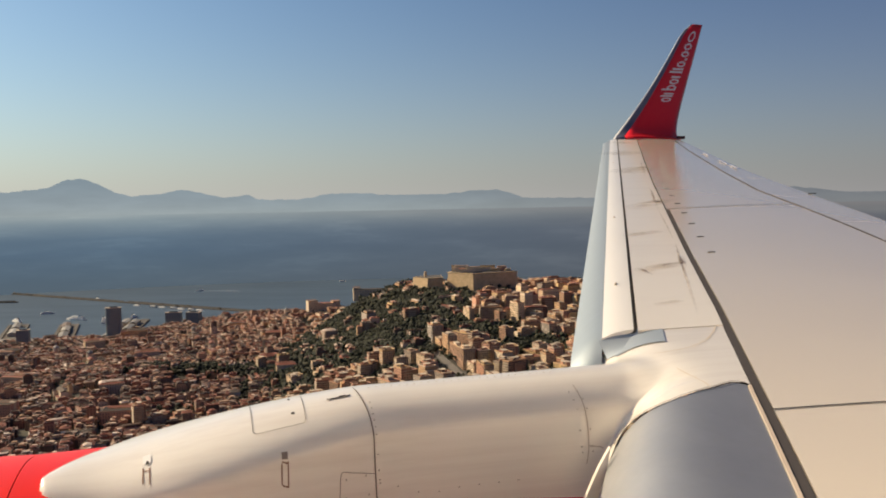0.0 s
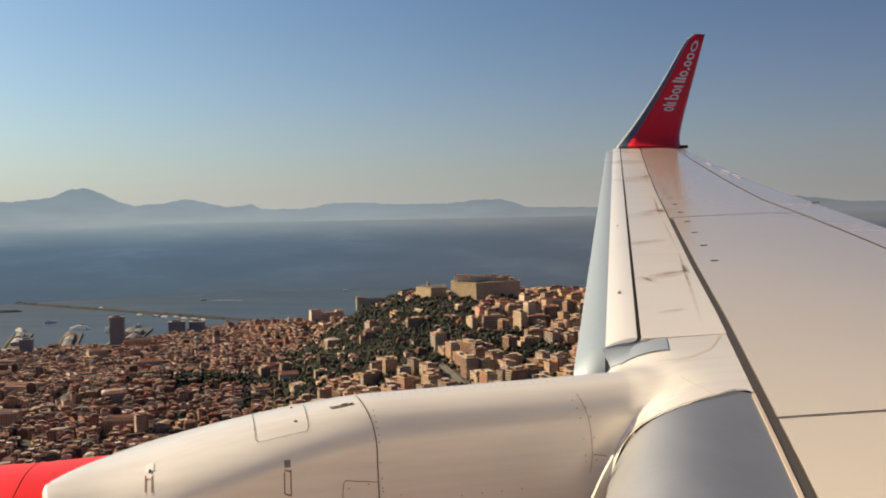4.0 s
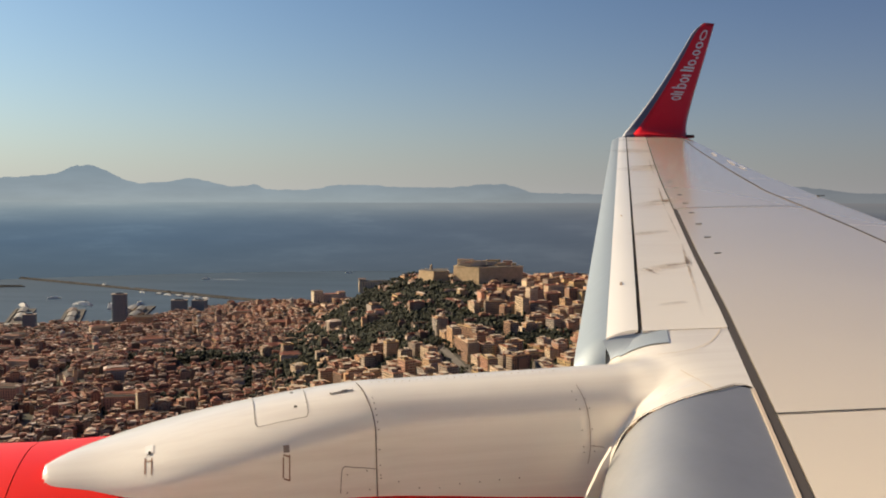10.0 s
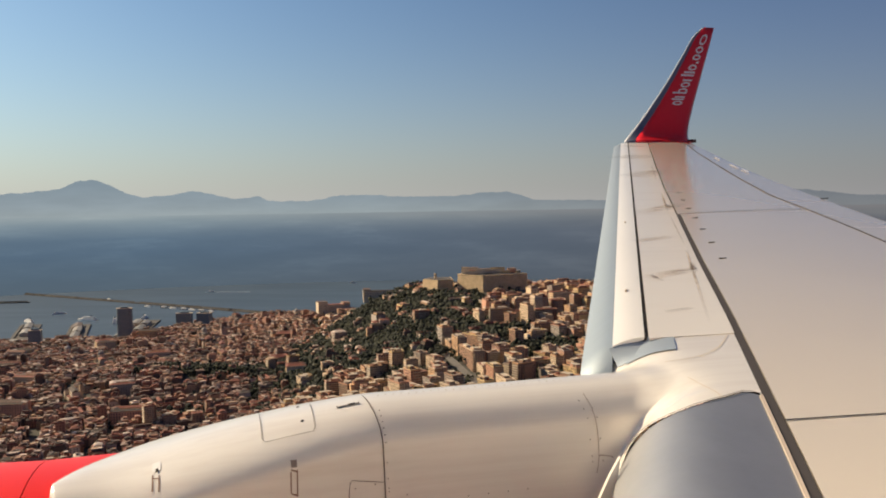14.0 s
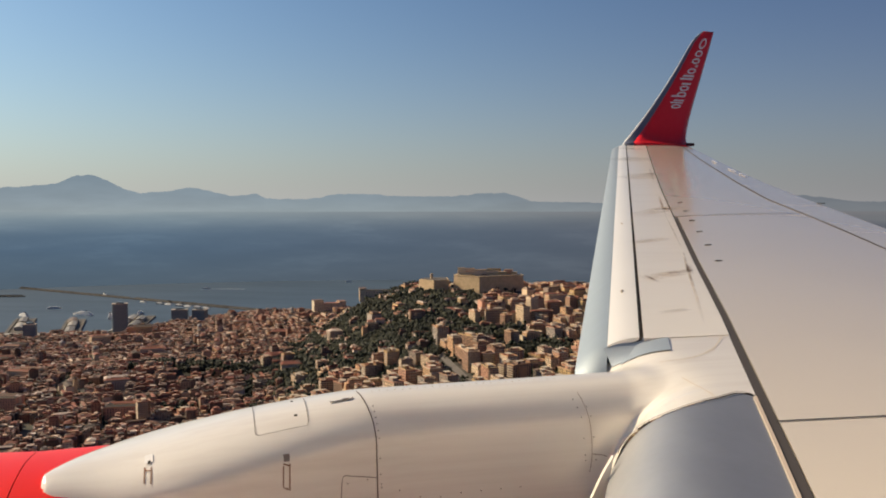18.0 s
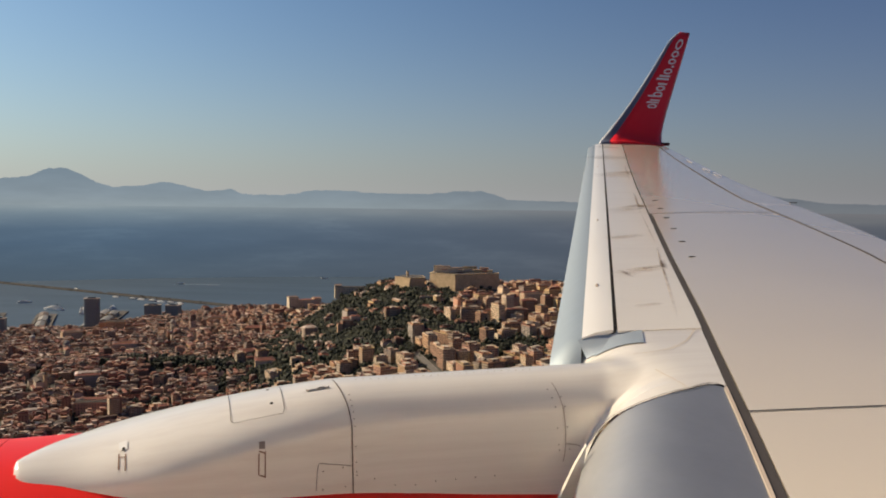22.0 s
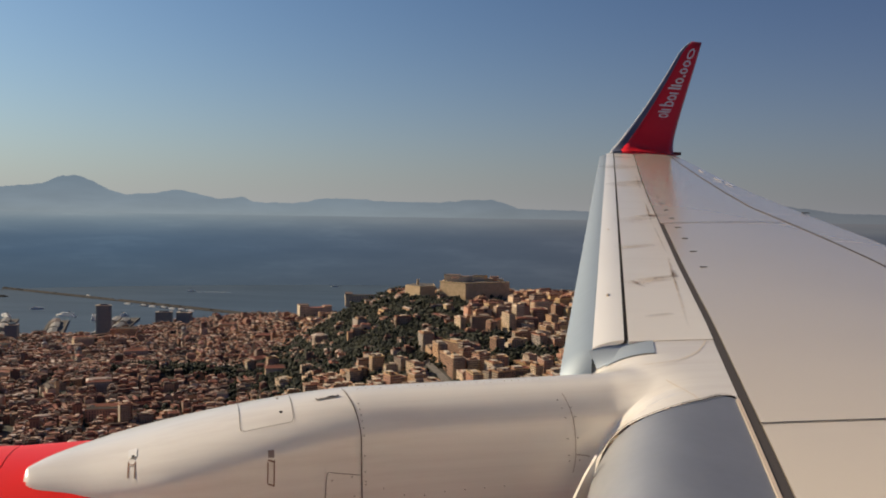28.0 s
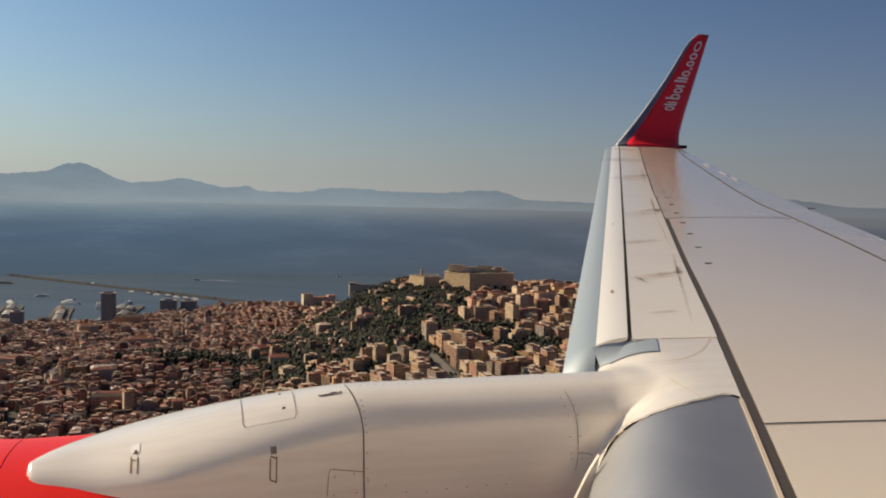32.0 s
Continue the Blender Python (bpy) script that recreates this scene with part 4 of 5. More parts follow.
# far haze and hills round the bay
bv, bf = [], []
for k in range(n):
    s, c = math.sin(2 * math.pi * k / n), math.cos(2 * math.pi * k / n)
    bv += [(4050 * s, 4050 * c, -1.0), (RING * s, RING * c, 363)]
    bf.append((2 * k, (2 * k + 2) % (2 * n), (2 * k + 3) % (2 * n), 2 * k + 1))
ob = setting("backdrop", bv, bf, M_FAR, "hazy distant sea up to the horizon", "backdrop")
PX = 4780 / 1506.0
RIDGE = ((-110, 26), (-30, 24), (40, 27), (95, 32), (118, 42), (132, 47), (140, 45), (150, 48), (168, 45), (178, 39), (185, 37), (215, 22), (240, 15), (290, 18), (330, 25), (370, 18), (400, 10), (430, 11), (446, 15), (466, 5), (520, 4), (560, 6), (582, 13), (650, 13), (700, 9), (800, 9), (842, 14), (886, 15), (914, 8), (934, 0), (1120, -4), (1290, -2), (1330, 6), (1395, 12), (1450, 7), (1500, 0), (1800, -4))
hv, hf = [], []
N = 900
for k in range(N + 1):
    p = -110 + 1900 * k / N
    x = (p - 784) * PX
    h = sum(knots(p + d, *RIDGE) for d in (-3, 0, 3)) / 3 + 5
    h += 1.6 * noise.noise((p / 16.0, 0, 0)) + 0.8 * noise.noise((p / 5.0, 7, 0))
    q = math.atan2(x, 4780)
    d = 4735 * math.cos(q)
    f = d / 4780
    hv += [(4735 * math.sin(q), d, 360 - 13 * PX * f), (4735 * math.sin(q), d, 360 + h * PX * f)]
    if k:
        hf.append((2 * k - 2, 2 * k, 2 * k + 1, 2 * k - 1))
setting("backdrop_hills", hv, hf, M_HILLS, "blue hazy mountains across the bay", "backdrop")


# ---- the town ----
rng = np.random.default_rng(5)


def boxes_mesh(vs, fs, x, y, z, c, s, x0, x1, y0, y1, z0, z1, lid=True):
    b = len(vs)
    for pz in (z0, z1):
        for px, py in ((x0, y0), (x1, y0), (x1, y1), (x0, y1)):
            vs.append((x + px * c - py * s, y + px * s + py * c, z + pz))
    fs += [(b, b + 1, b + 5, b + 4), (b + 1, b + 2, b + 6, b + 5), (b + 2, b + 3, b + 7, b + 6), (b + 3, b, b + 4, b + 7)]
    if lid:
        fs.append((b + 4, b + 5, b + 6, b + 7))


def houses(cells, name, label, bands=False):
    """Joined walls, with joined roofs, balcony bands and window panes under them. cells: x, y, z, width, depth, height, turn, kind."""
    wv, wf, rv, rf, pv, pf, sv, sf = [], [], [], [], [], [], [], []
    for x, y, z, w, d, h, t, kind in cells:
        c, s = math.cos(t), math.sin(t)
        form = (kind * 37) % 1
        blocks = [(-w / 2, w / 2, -d / 2, d / 2, h)]
        if w > 34 and form > 0.35:
            e = d * 0.38
            blocks = [(-w / 2, w / 2, -d / 2, -d / 2 + e, h), (-w / 2, w / 2, d * .9 - e, d * .9, h), (-w / 2, -w / 2 + e, -d / 2 + e, d * .9 - e, h - .6), (w / 2 - e, w / 2, -d / 2 + e, d * .9 - e, h - .6)]
        elif form > 0.72:
            blocks.append((-w / 2, -w * .08, d / 2 - 1, d / 2 + d * .45, h * .8))
        elif form > 0.50:
            blocks = [(-w / 2, w * .05, -d / 2, d / 2, h), (w * .05, w / 2, -d / 2 + 1.5, d / 2, h - 3.2)]
        elif form < 0.14:
            blocks.append((-w * .3, w * .34, -d * .3, d * .34, h + 3.1))
        for bi, (x0, x1, y0, y1, hh) in enumerate(blocks):
            boxes_mesh(wv, wf, x, y, z, c, s, x0, x1, y0, y1, -8, hh, False)
            b, o = len(rv), 0.5
            mx, my, sx, sy = (x0 + x1) / 2, (y0 + y1) / 2, x1 - x0, y1 - y0
            if kind < 0.45:
                along_x = sx > sy
                ex, ey = (sx * .28, 0) if along_x else (0, sy * .28)
                up = .5 + .12 * min(sx, sy)
                for px, py, pz in ((x0 - o, y0 - o, -.3), (x1 + o, y0 - o, -.3), (x1 + o, y1 + o, -.3), (x0 - o, y1 + o, -.3), (mx - ex, my - ey, up), (mx + ex, my + ey, up)):
                    rv.append((x + px * c - py * s, y + px * s + py * c, z + hh + pz))
                if along_x:
                    rf += [(b, b + 1, b + 5, b + 4), (b + 1, b + 2, b + 5), (b + 2, b + 3, b + 4, b + 5), (b + 3, b, b + 4)]
                else:
                    rf += [(b, b + 1, b + 4), (b + 1, b + 2, b + 5, b + 4), (b + 2, b + 3, b + 5), (b + 3, b, b + 4, b + 5)]
            else:
                for i, pz in ((0.2, -0.2), (0.2, 1.0), (-0.4, 1.0), (-0.4, 0.15)):
                    for px, py in ((x0 - i, y0 - i), (x1 + i, y0 - i), (x1 + i, y1 + i), (x0 - i, y1 + i)):
                        rv.append((x + px * c - py * s, y + px * s + py * c, z + hh + pz))
                for q in range(3):
                    for k in range(4):
                        m = (k + 1) % 4
                        rf.append((b + 4 * q + k, b + 4 * q + m, b + 4 * q + 4 + m, b + 4 * q + 4 + k))
                rf.append((b + 12, b + 13, b + 14, b + 15))
        if kind > 0.6 and len(blocks) < 4:
            e = (kind * 91) % 1
            boxes_mesh(wv, wf, x, y, z, c, s, -w * (.1 + .3 * e), w * (.35 - .3 * e), -d * .22, d * .25, h - 3.4, h + 2.2 + 1.6 * e)
            if kind > 0.8:
                boxes_mesh(rv, rf, x, y, z, c, s, w * .2, w * .32, -d * .3, -d * .12, h - 3, h + 1.8)
        if len(blocks) < 4:
            for e in range(5):
                q, m = (kind * 53.7 + e * .37) % 1 - .5, (kind * 87.3 + e * .61) % 1 - .5
                g = .6 + 1.4 * ((kind * 29 + e * .3) % 1)
                boxes_mesh(*((wv, wf) if e else (rv, rf)), x, y, z, c, s, q * w * .7 - g, q * w * .7 + g, m * d * .6 - g * .7, m * d * .6 + g * .7, h - 3.5, h + .9 + g * .8)
        if bands:
            e = .35 + .5 * ((kind * 17) % 1)
            for r in range(1, int(h / 3.3)):
                zz = 3.3 * r + .5
                if form > .3:
                    boxes_mesh(sv, sf, x, y, z, c, s, -w / 2 - 1.1, -w / 2 + .2, -d * e * .5, d * e * .5, zz, zz + 1.0)
                boxes_mesh(sv, sf, x, y, z, c, s, -w * e * .5, w * e * .5, -d / 2 - 1.1, -d / 2 + .2, zz, zz + 1.0)
        if y < 2500:
            rows = int((h - 2) / 3.4)
            for side in (0, 1, 2):
                span = w if side == 0 else d
                n = int(span / 3.4)
                for r in range(rows):
                    z0 = z + 1.6 + 3.4 * r
                    for k in range(n):
                        q = (k + 0.5) / n * span - span / 2
                        b = len(pv)
                        for dq, dz in ((-.6, 0), (.6, 0), (.6, 1.9), (-.6, 1.9)):
                            px, py = ((q + dq, -d / 2 - 0.06), (-w / 2 - 0.06, -(q + dq)), (w / 2 + 0.06, q + dq))[side]
                            pv.append((x + px * c - py * s, y + px * s + py * c, z0 + dz))
                        pf.append((b, b + 1, b + 2, b + 3))
    walls = setting(name, wv, wf, M_WALLS if not bands else M_HILLS_WALL, label, "buildings", kind="stuff")
    for nm, v, f, m, lb in (("roofs", rv, rf, M_ROOFS, "tiled and terraced roofs"), ("window_panes", pv, pf, M_PANE, "dark windows"), ("balconies", sv, sf, M_SLAB, "pale balcony fronts")):
        if v:
            ob = setting(nm, v, f, m, lb, kind="stuff")
            ob.parent = walls
    return walls


def wood(X, Y):
    """Where trees stand instead of houses, 0 to 1."""
    g = np.exp(-((X + 235 + 0.18 * (Y - 1450)) / 150) ** 2) * ss(1150, 1330, Y) * (1 - ss(1850, 2000, Y))
    g = g + 0.9 * np.exp(-((X - 30) / 62) ** 2 - ((Y - 1330) / 60) ** 2) + 1.15 * np.exp(-((X + 500) / 130) ** 2 - ((Y - 1530) / 55) ** 2)
    g = g + 0.8 * np.exp(-((X + 120 + 0.3 * (Y - 1500)) / 60) ** 2 - ((Y - 1520) / 150) ** 2) + 0.7 * np.exp(-((X - 110) / 80) ** 2 - ((Y - 1500) / 26) ** 2) + 0.7 * np.exp(-((X + 60) / 110) ** 2 - ((Y - 1400) / 24) ** 2)
    g = g + 1.2 * np.exp(-((X + 140) / 125) ** 4 - ((Y - 1580) / 165) ** 4) + 0.85 * np.exp(-((X - 80) / 70) ** 4 - ((Y - 1250) / 48) ** 4)
    return g + 0.85 * np.exp(-((X + 40) / 190) ** 2 - ((Y - 1655) / 30) ** 2) + 0.6 * np.exp(-((X + 470) / 60) ** 2 - ((Y - 1290) / 35) ** 2)


def spin(x, y):
    """How a quarter's streets lie."""
    return 0.30 + 0.55 * noise.noise((x / 420.0, y / 420.0, 3.0))


def tall(x, y):
    return 0.5 + 0.5 * noise.noise((x / 170.0, y / 170.0, 9.0))


CASTLE = (-20.0, 1800.0)


def ROW_X(y):
    """The line of a terrace of flats that climbs the hill beside a road."""
    return 22 - 0.31 * (y - 1017)


PALAZZI = ((-700, 1760, 49, 37, 21, 20), (-830, 1500, 59, 35, 19, -8), (-545, 1255, 53, 32, 20, 12), (-905, 1960, 44, 40, 24, 30), (-500, 2060, 41, 32, 19, 5), (-650, 2260, 46, 34, 20, 15), (-420, 1690, 38, 30, 18, 40), (-760, 1290, 65, 29, 22, 4), (-1000, 1700, 50, 35, 20, 10), (-620, 1400, 40, 35, 18, 24), (-870, 2130, 53, 27, 26, 12), (-1080, 1900, 46, 37, 20, -4), (-340, 1480, 35, 27, 19, 16))
LONE_BLOCKS = ((-493, 1200, 9, 0.85), (-466, 1206, 2, 0.9), (-438, 1226, 8, 0.95), (-401, 1545, 9, 0.7), (-363, 1556, 0, 1.0))
CHURCHES = ((-600, 1880, 18, 0), (-790, 1690, 30, 1), (-470, 1830, -10, 0), (-930, 1820, 8, 1), (-700, 2060, 22, 1), (-530, 2330, 12, 1), (-690, 1370, 35, 0))
KEEP_OUT = [(x, y, 0.62 * max(w, d)) for x, y, w, d, h, t in PALAZZI] + [(x, y, 26) for x, y, t, k in CHURCHES] + [(x, y, 19) for x, y, f, q in LONE_BLOCKS] + [(80, 1255, 40), (-979, 2240, 45), (-1180, 2150, 40), (-900, 2474, 60), (-845, 2490, 60), (-240, 2080, 40), (-435, 2330, 48), (-240, 1950, 55)]
old, mid, near, gaps = [], [], [], []
ca, sa = math.cos(0.3), math.sin(0.3)
for i in range(-150, 150):
    for j in range(-29, 222):
        r = rng.uniform(size=8)
        px, py = i * 17.0 + 6 * (r[6] - .5), 500 + j * 15.4 + 6 * (r[7] - .5)
        px += 16 * noise.noise((i / 9.0, j / 9.0, 1))
        py += 16 * noise.noise((i / 9.0, j / 9.0, 5))
        x, y = px * ca - (py - 1500) * sa, 1500 + px * sa + (py - 1500) * ca
        if y < 900 or y > coast(x) - 40 or x < -0.68 * y - 120 or x > 0.28 * y + 120:
            continue
        if x + 0.16 * (y - 1500) > -345 and y < 2280 and (wood(x, y) < 0.5 or r[7] > 0.13):
            continue
        if wood(x, y) > 0.3 + 0.4 * r[0] and r[7] > 0.15 or any(math.hypot(x - a, y - b) < q for a, b, q in KEEP_OUT):
            continue
        if (i + int(3 * noise.noise((j / 14.0, 0, 2)))) % 6 == 0 and r[2] < 0.8 or j % 8 == 0 and r[3] < 0.75 or r[4] < 0.04:
            continue
        z = float(land(np.float64(x), np.float64(y)))
        h = 8 + 5 * r[1] + 5 * tall(x, y) + (13 if r[2] > 0.985 else 0)
        h *= 0.6 + 0.4 * float(ss(40, 260, coast(x) - y))
        old.append((x, y, z, 12 + 11 * r[3] ** 2 + (22 if r[5] > 0.95 else 0), 10 + 6 * r[4], h, 0.6 * spin(x, y) + 0.24 + (r[5] - 0.5) * 0.2 + (1.57 if r[1] > .75 else 0), r[0] * 1.5 if r[0] < 0.3 else 0.45 + (r[0] - 0.3) * 0.785))
tc, ts = math.cos(-0.22), math.sin(-0.22)
for i in range(-64, 94):
    for j in range(-15, 108):
        r = rng.uniform(size=8)
        px, py = i * 29.0 + 11 * (r[6] - .5), 800 + j * 27.0 + 10 * (r[7] - .5)
        x, y = px * tc - (py - 1500) * ts, 1500 + px * ts + (py - 1500) * tc
        if y < 820 or y > min(2280, coast(x) - 40) or x + 0.16 * (y - 1500) < -335 or x > 0.28 * y + 120:
            continue
        if wood(x, y) > 0.3 + 0.4 * r[0] and r[7] > 0.07 or math.hypot((x - CASTLE[0] - 15) / 1.25, (y - CASTLE[1] + 30)) < 112 or any(math.hypot(x - a, y - b) < q for a, b, q in KEEP_OUT):
            continue
        if min(abs(x - ROW_X(y) + 16), 99) < 34 and 1000 < y < 1330 or abs(x - 60) < 62 and abs(y - 1440) < 26:
            continue
        if r[4] < 0.07 + 0.16 * (noise.noise((x / 110.0, y / 110.0, 4.0)) > 0.15):
            gaps.append((x, y))
            continue
        z = float(land(np.float64(x), np.float64(y)))
        far = ss(1500, 1900, y)
        cell = (x, y, z, (15 + 17 * r[3] ** 1.5) * (1.15 if x > 0 and 1440 < y < 1700 else 1.0), 12 + 8 * r[4], (11 + 12 * r[1] + (14 - 5 * far) * tall(x, y)) * (0.42 if x < -50 and y > 1680 else 1.45 if x > 0 and 1440 < y < 1700 else 1.0), 0.5 * spin(x, y) + 0.34 + (r[5] - 0.5) * 0.4 + (1.57 if r[2] > .6 else 0), 0.3 + 0.7 * r[0])
        (near if y < 1640 and -0.3 * y < x < 0.24 * y else mid).append(cell)
houses(mid, "hill_houses", "apartment houses covering the far side of the hill", True)


# ---- apartment blocks on the near hill, one by one ----
def quads(name, vs, fs, material, parent, label="", kind=""):
    me = bpy.data.meshes.new(name)
    me.from_pydata(vs, [], fs)
    me.materials.append(material)
    ob = new(name, me)
    ob.parent = parent
    return tagged(ob, label, kind=kind)


def apartment(w, d, n, style):
    """A block of n storeys with its roof terrace, stair house, windows and balconies."""
    h = 3.2 * n + 1.2
    root = tagged(new("apartment_block" if n > 5 else "town_house"), "stuccoed %s of %d storeys on the %s" % (("apartment block", n, "hillside") if n > 5 else ("town house", n, "old town edge")), "building", "apartment blocks on the hill" if n > 5 else "town houses")
    vs, fs = [], []
    boxes_mesh(vs, fs, 0, 0, 0, 1, 0, -w / 2, w / 2, -d / 2, d / 2, -10, h)
    quads("wall", vs, fs, M_WALL, root)
    vs, fs = [], []
    if style % 3 == 1:
        boxes_mesh(vs, fs, 0, 0, 0, 1, 0, -w * .22, w * .22, -d / 2 - 4, -d / 2, -10, h - 3.2)
        quads("front_wing", vs, fs, M_WALL, root)
    elif style % 3 == 2:
        boxes_mesh(vs, fs, 0, 0, 0, 1, 0, -w / 2 - 5, -w / 2, -d * .3, d / 2, -10, h - 6.4)
        quads("side_wing", vs, fs, M_WALL, root)
    vs, fs = [], []
    for x0, x1, y0, y1 in ((-w / 2 - .4, w / 2 + .4, -d / 2 - .4, -d / 2), (-w / 2 - .4, w / 2 + .4, d / 2, d / 2 + .4), (-w / 2 - .4, -w / 2, -d / 2, d / 2), (w / 2, w / 2 + .4, -d / 2, d / 2)):
        boxes_mesh(vs, fs, 0, 0, 0, 1, 0, x0, x1, y0, y1, h - .4, h + 1.1)
    quads("parapet", vs, fs, M_WALL, root)
    vs, fs = [], []
    if style % 4 == 3 or n < 6:
        for px, py, pz in ((-w / 2, -d / 2, .1), (w / 2, -d / 2, .1), (w / 2, d / 2, .1), (-w / 2, d / 2, .1), (-w / 5, 0, 2.6), (w / 5, 0, 2.6)):
            vs.append((px, py, h + pz))
        fs += [(0, 1, 5, 4), (1, 2, 5), (2, 3, 4, 5), (3, 0, 4)]
    else:
        boxes_mesh(vs, fs, 0, 0, 0, 1, 0, -w / 2 + .02, w / 2 - .02, -d / 2 + .02, d / 2 - .02, h, h + .18)
    quads("roof", vs, fs, M_ROOF if style % 4 == 3 or n < 6 else M_FLAT, root)
    vs, fs = [], []
    q = (style * 0.37) % 1
    boxes_mesh(vs, fs, 0, 0, 0, 1, 0, -w * (.05 + .3 * q), w * (.3 - .2 * q), -d * .2, d * .3, h + .1, h + 3.4)
    quads("stair_house", vs, fs, M_WALL, root)
    vs, fs = [], []
    boxes_mesh(vs, fs, 0, 0, 0, 1, 0, -w * (.07 + .3 * q), w * (.32 - .2 * q), -d * .22, d * .32, h + 3.4, h + 3.7)
    quads("stair_roof", vs, fs, M_SLAB, root)
    for e in range(3):
        u, v = (style * .61 + e * .38) % 1 - .5, (style * .29 + e * .47) % 1 - .5
        g = 1.1 + .9 * ((style * .83 + e * .3) % 1)
        vs, fs = [], []
        boxes_mesh(vs, fs, 0, 0, 0, 1, 0, u * w * .8 - g, u * w * .8 + g, v * d * .8 - g * .8, v * d * .8 + g * .8, h + .1, h + 1.5 + g * .8)
        quads("roof_hut", vs, fs, (M_WALL, M_ROOF, M_FLAT)[e], root)
    vs, fs = [], []
    for side in range(4):
        span = w if side % 2 == 0 else d
        m = int(span / 3.3)
        for r in range(n):
            z0 = 1.6 + 3.2 * r
            for k in range(m):
                if (k * 7 + r * 3 + style) % 11 == 0:
                    continue
                t = (k + .5) / m * span - span / 2
                b = len(vs)
                for dq, dz in ((-.85, -.1), (.85, -.1), (.85, 2.0), (-.85, 2.0)):
                    e = .07
                    if side == 0:
                        vs.append((t + dq, -d / 2 - e, z0 + dz))
                    elif side == 1:
                        vs.append((w / 2 + e, t + dq, z0 + dz))
                    elif side == 2:
                        vs.append((-t - dq, d / 2 + e, z0 + dz))
                    else:
                        vs.append((-w / 2 - e, -t - dq, z0 + dz))
                fs.append((b, b + 1, b + 2, b + 3))
    quads("window_panes", vs, fs, M_PANE, root, "dark windows", "stuff")
    me = None
    for r in range(1, n):
        if me is None:
            vs, fs = [], []
            x0, x1, y0, y1 = (-w / 2 - 1.4, w * .3, -d / 2 - 1.4, d * .2) if style % 3 == 0 else (-w * .45, w * .45, -d / 2 - 1.4, -d / 2)
            if style % 3 == 1:
                x0, x1, y0, y1 = -w / 2 - 1.4, -w / 2, -d * .45, d * .45
            if style % 3 == 0:
                pts = [(x0, y0), (x1, y0), (x1, -d / 2), (-w / 2, -d / 2), (-w / 2, y1), (x0, y1)]
            else:
                pts = [(x0, y0), (x1, y0), (x1, y1), (x0, y1)]
            k = len(pts)
            vs = [(px, py, 0.0) for px, py in pts] + [(px, py, 1.05) for px, py in pts]
            fs = [(q, (q + 1) % k, k + (q + 1) % k, k + q) for q in range(k)] + [tuple(range(k))[::-1], tuple(range(k, 2 * k))]
            me = bpy.data.meshes.new("balcony")
            me.from_pydata(vs, [], fs)
            me.materials.append(M_SLAB)
        ob = new("balcony", me)
        ob.parent = root
        ob.location = (0, 0, 3.2 * r + .9)
    return root


front = sorted((q for q in old if q[1] < 1420 and q[0] > -0.55 * q[1]), key=lambda q: q[1])[:120]
near.sort(key=lambda c: c[1])
STYLES = ((20, 15, 8), (28, 16, 10), (22, 19, 11), (38, 16, 10), (20, 18, 13), (28, 22, 9), (44, 16, 9), (24, 17, 12), (26, 15, 6), (17, 17, 14), (34, 20, 8))
models = [None] * len(STYLES)
STYLES += ((18, 14, 4), (22, 15, 5), (16, 13, 5), (30, 14, 4))
models += [None] * 4


def put_block(fit, m):
    if models[fit] is None:
        models[fit] = apartment(*STYLES[fit], fit)
        models[fit].matrix_world = m
    else:
        copy_thing(models[fit], m)


for k, (x, y, z, w, d, h, t, kind) in enumerate(near[:280] + front):
    fit = min(range(11) if k < len(near[:280]) else range(11, 15), key=lambda q: abs(STYLES[q][0] - w) + 0.8 * abs(STYLES[q][2] * 3.2 - h) + 1.5 * ((q * 7 + k) % 5))
    q = (k * 0.618) % 1.0
    m = Matrix.Translation((x, y, z)) @ Matrix.Rotation(t, 4, "Z") @ Matrix.Diagonal((0.80 + 0.36 * q, 0.80 + 0.30 * ((k * 0.37) % 1.0), 0.70 + 0.42 * ((k * 0.73) % 1.0) ** 1.5, 1.0))
    put_block(fit, m)
for k in range(8):
    y = 1022 + 40 * k
    x = ROW_X(y)
    fit = (1, 7, 2, 4)[k % 4]
    put_block(fit, Matrix.Translation((x, y, float(land(np.float64(x), np.float64(y))) - 2)) @ Matrix.Rotation(1.87, 4, "Z") @ Matrix.Diagonal((1.35, 0.9, 0.62 + 0.05 * (k % 3), 1.0)))
for k in range(3):
    put_block((3, 6, 3)[k], Matrix.Translation((22 + 38 * k, 1440 + 3 * k, float(land(np.float64(60), np.float64(1440))) - 3)) @ Matrix.Rotation(0.12, 4, "Z") @ Matrix.Diagonal((0.98, 1.0, 0.95, 1.0)))
for x, y, fit, q in LONE_BLOCKS:
    put_block(fit, Matrix.Translation((x, y, float(land(np.float64(x), np.float64(y))))) @ Matrix.Rotation(0.55, 4, "Z") @ Matrix.Diagonal((1.0, 1.0, q, 1.0)))
rv2, rf2 = [], []
for k in range(33):
    y = 1000 + 10 * k
    for q in (-26, -15):
        x = ROW_X(y) + q
        rv2.append((x, y, float(land(np.float64(x), np.float64(y))) + 1.2))
    if k:
        rf2.append((2 * k - 2, 2 * k - 1, 2 * k + 1, 2 * k))
setting("road", rv2, rf2, M_ROAD, "sunlit road climbing beside a terrace of flats", "road")
if len(near) > 280:
    houses(near[280:], "hill_front_houses", "apartment houses covering the hill", True)
taken = set(front)
houses([q for q in old if q not in taken], "old_town_houses", "dense old town houses with tiled roofs")
lv, lf = [(80.0, 1235.0, float(land(np.float64(80), np.float64(1235))) + 1.5)], []
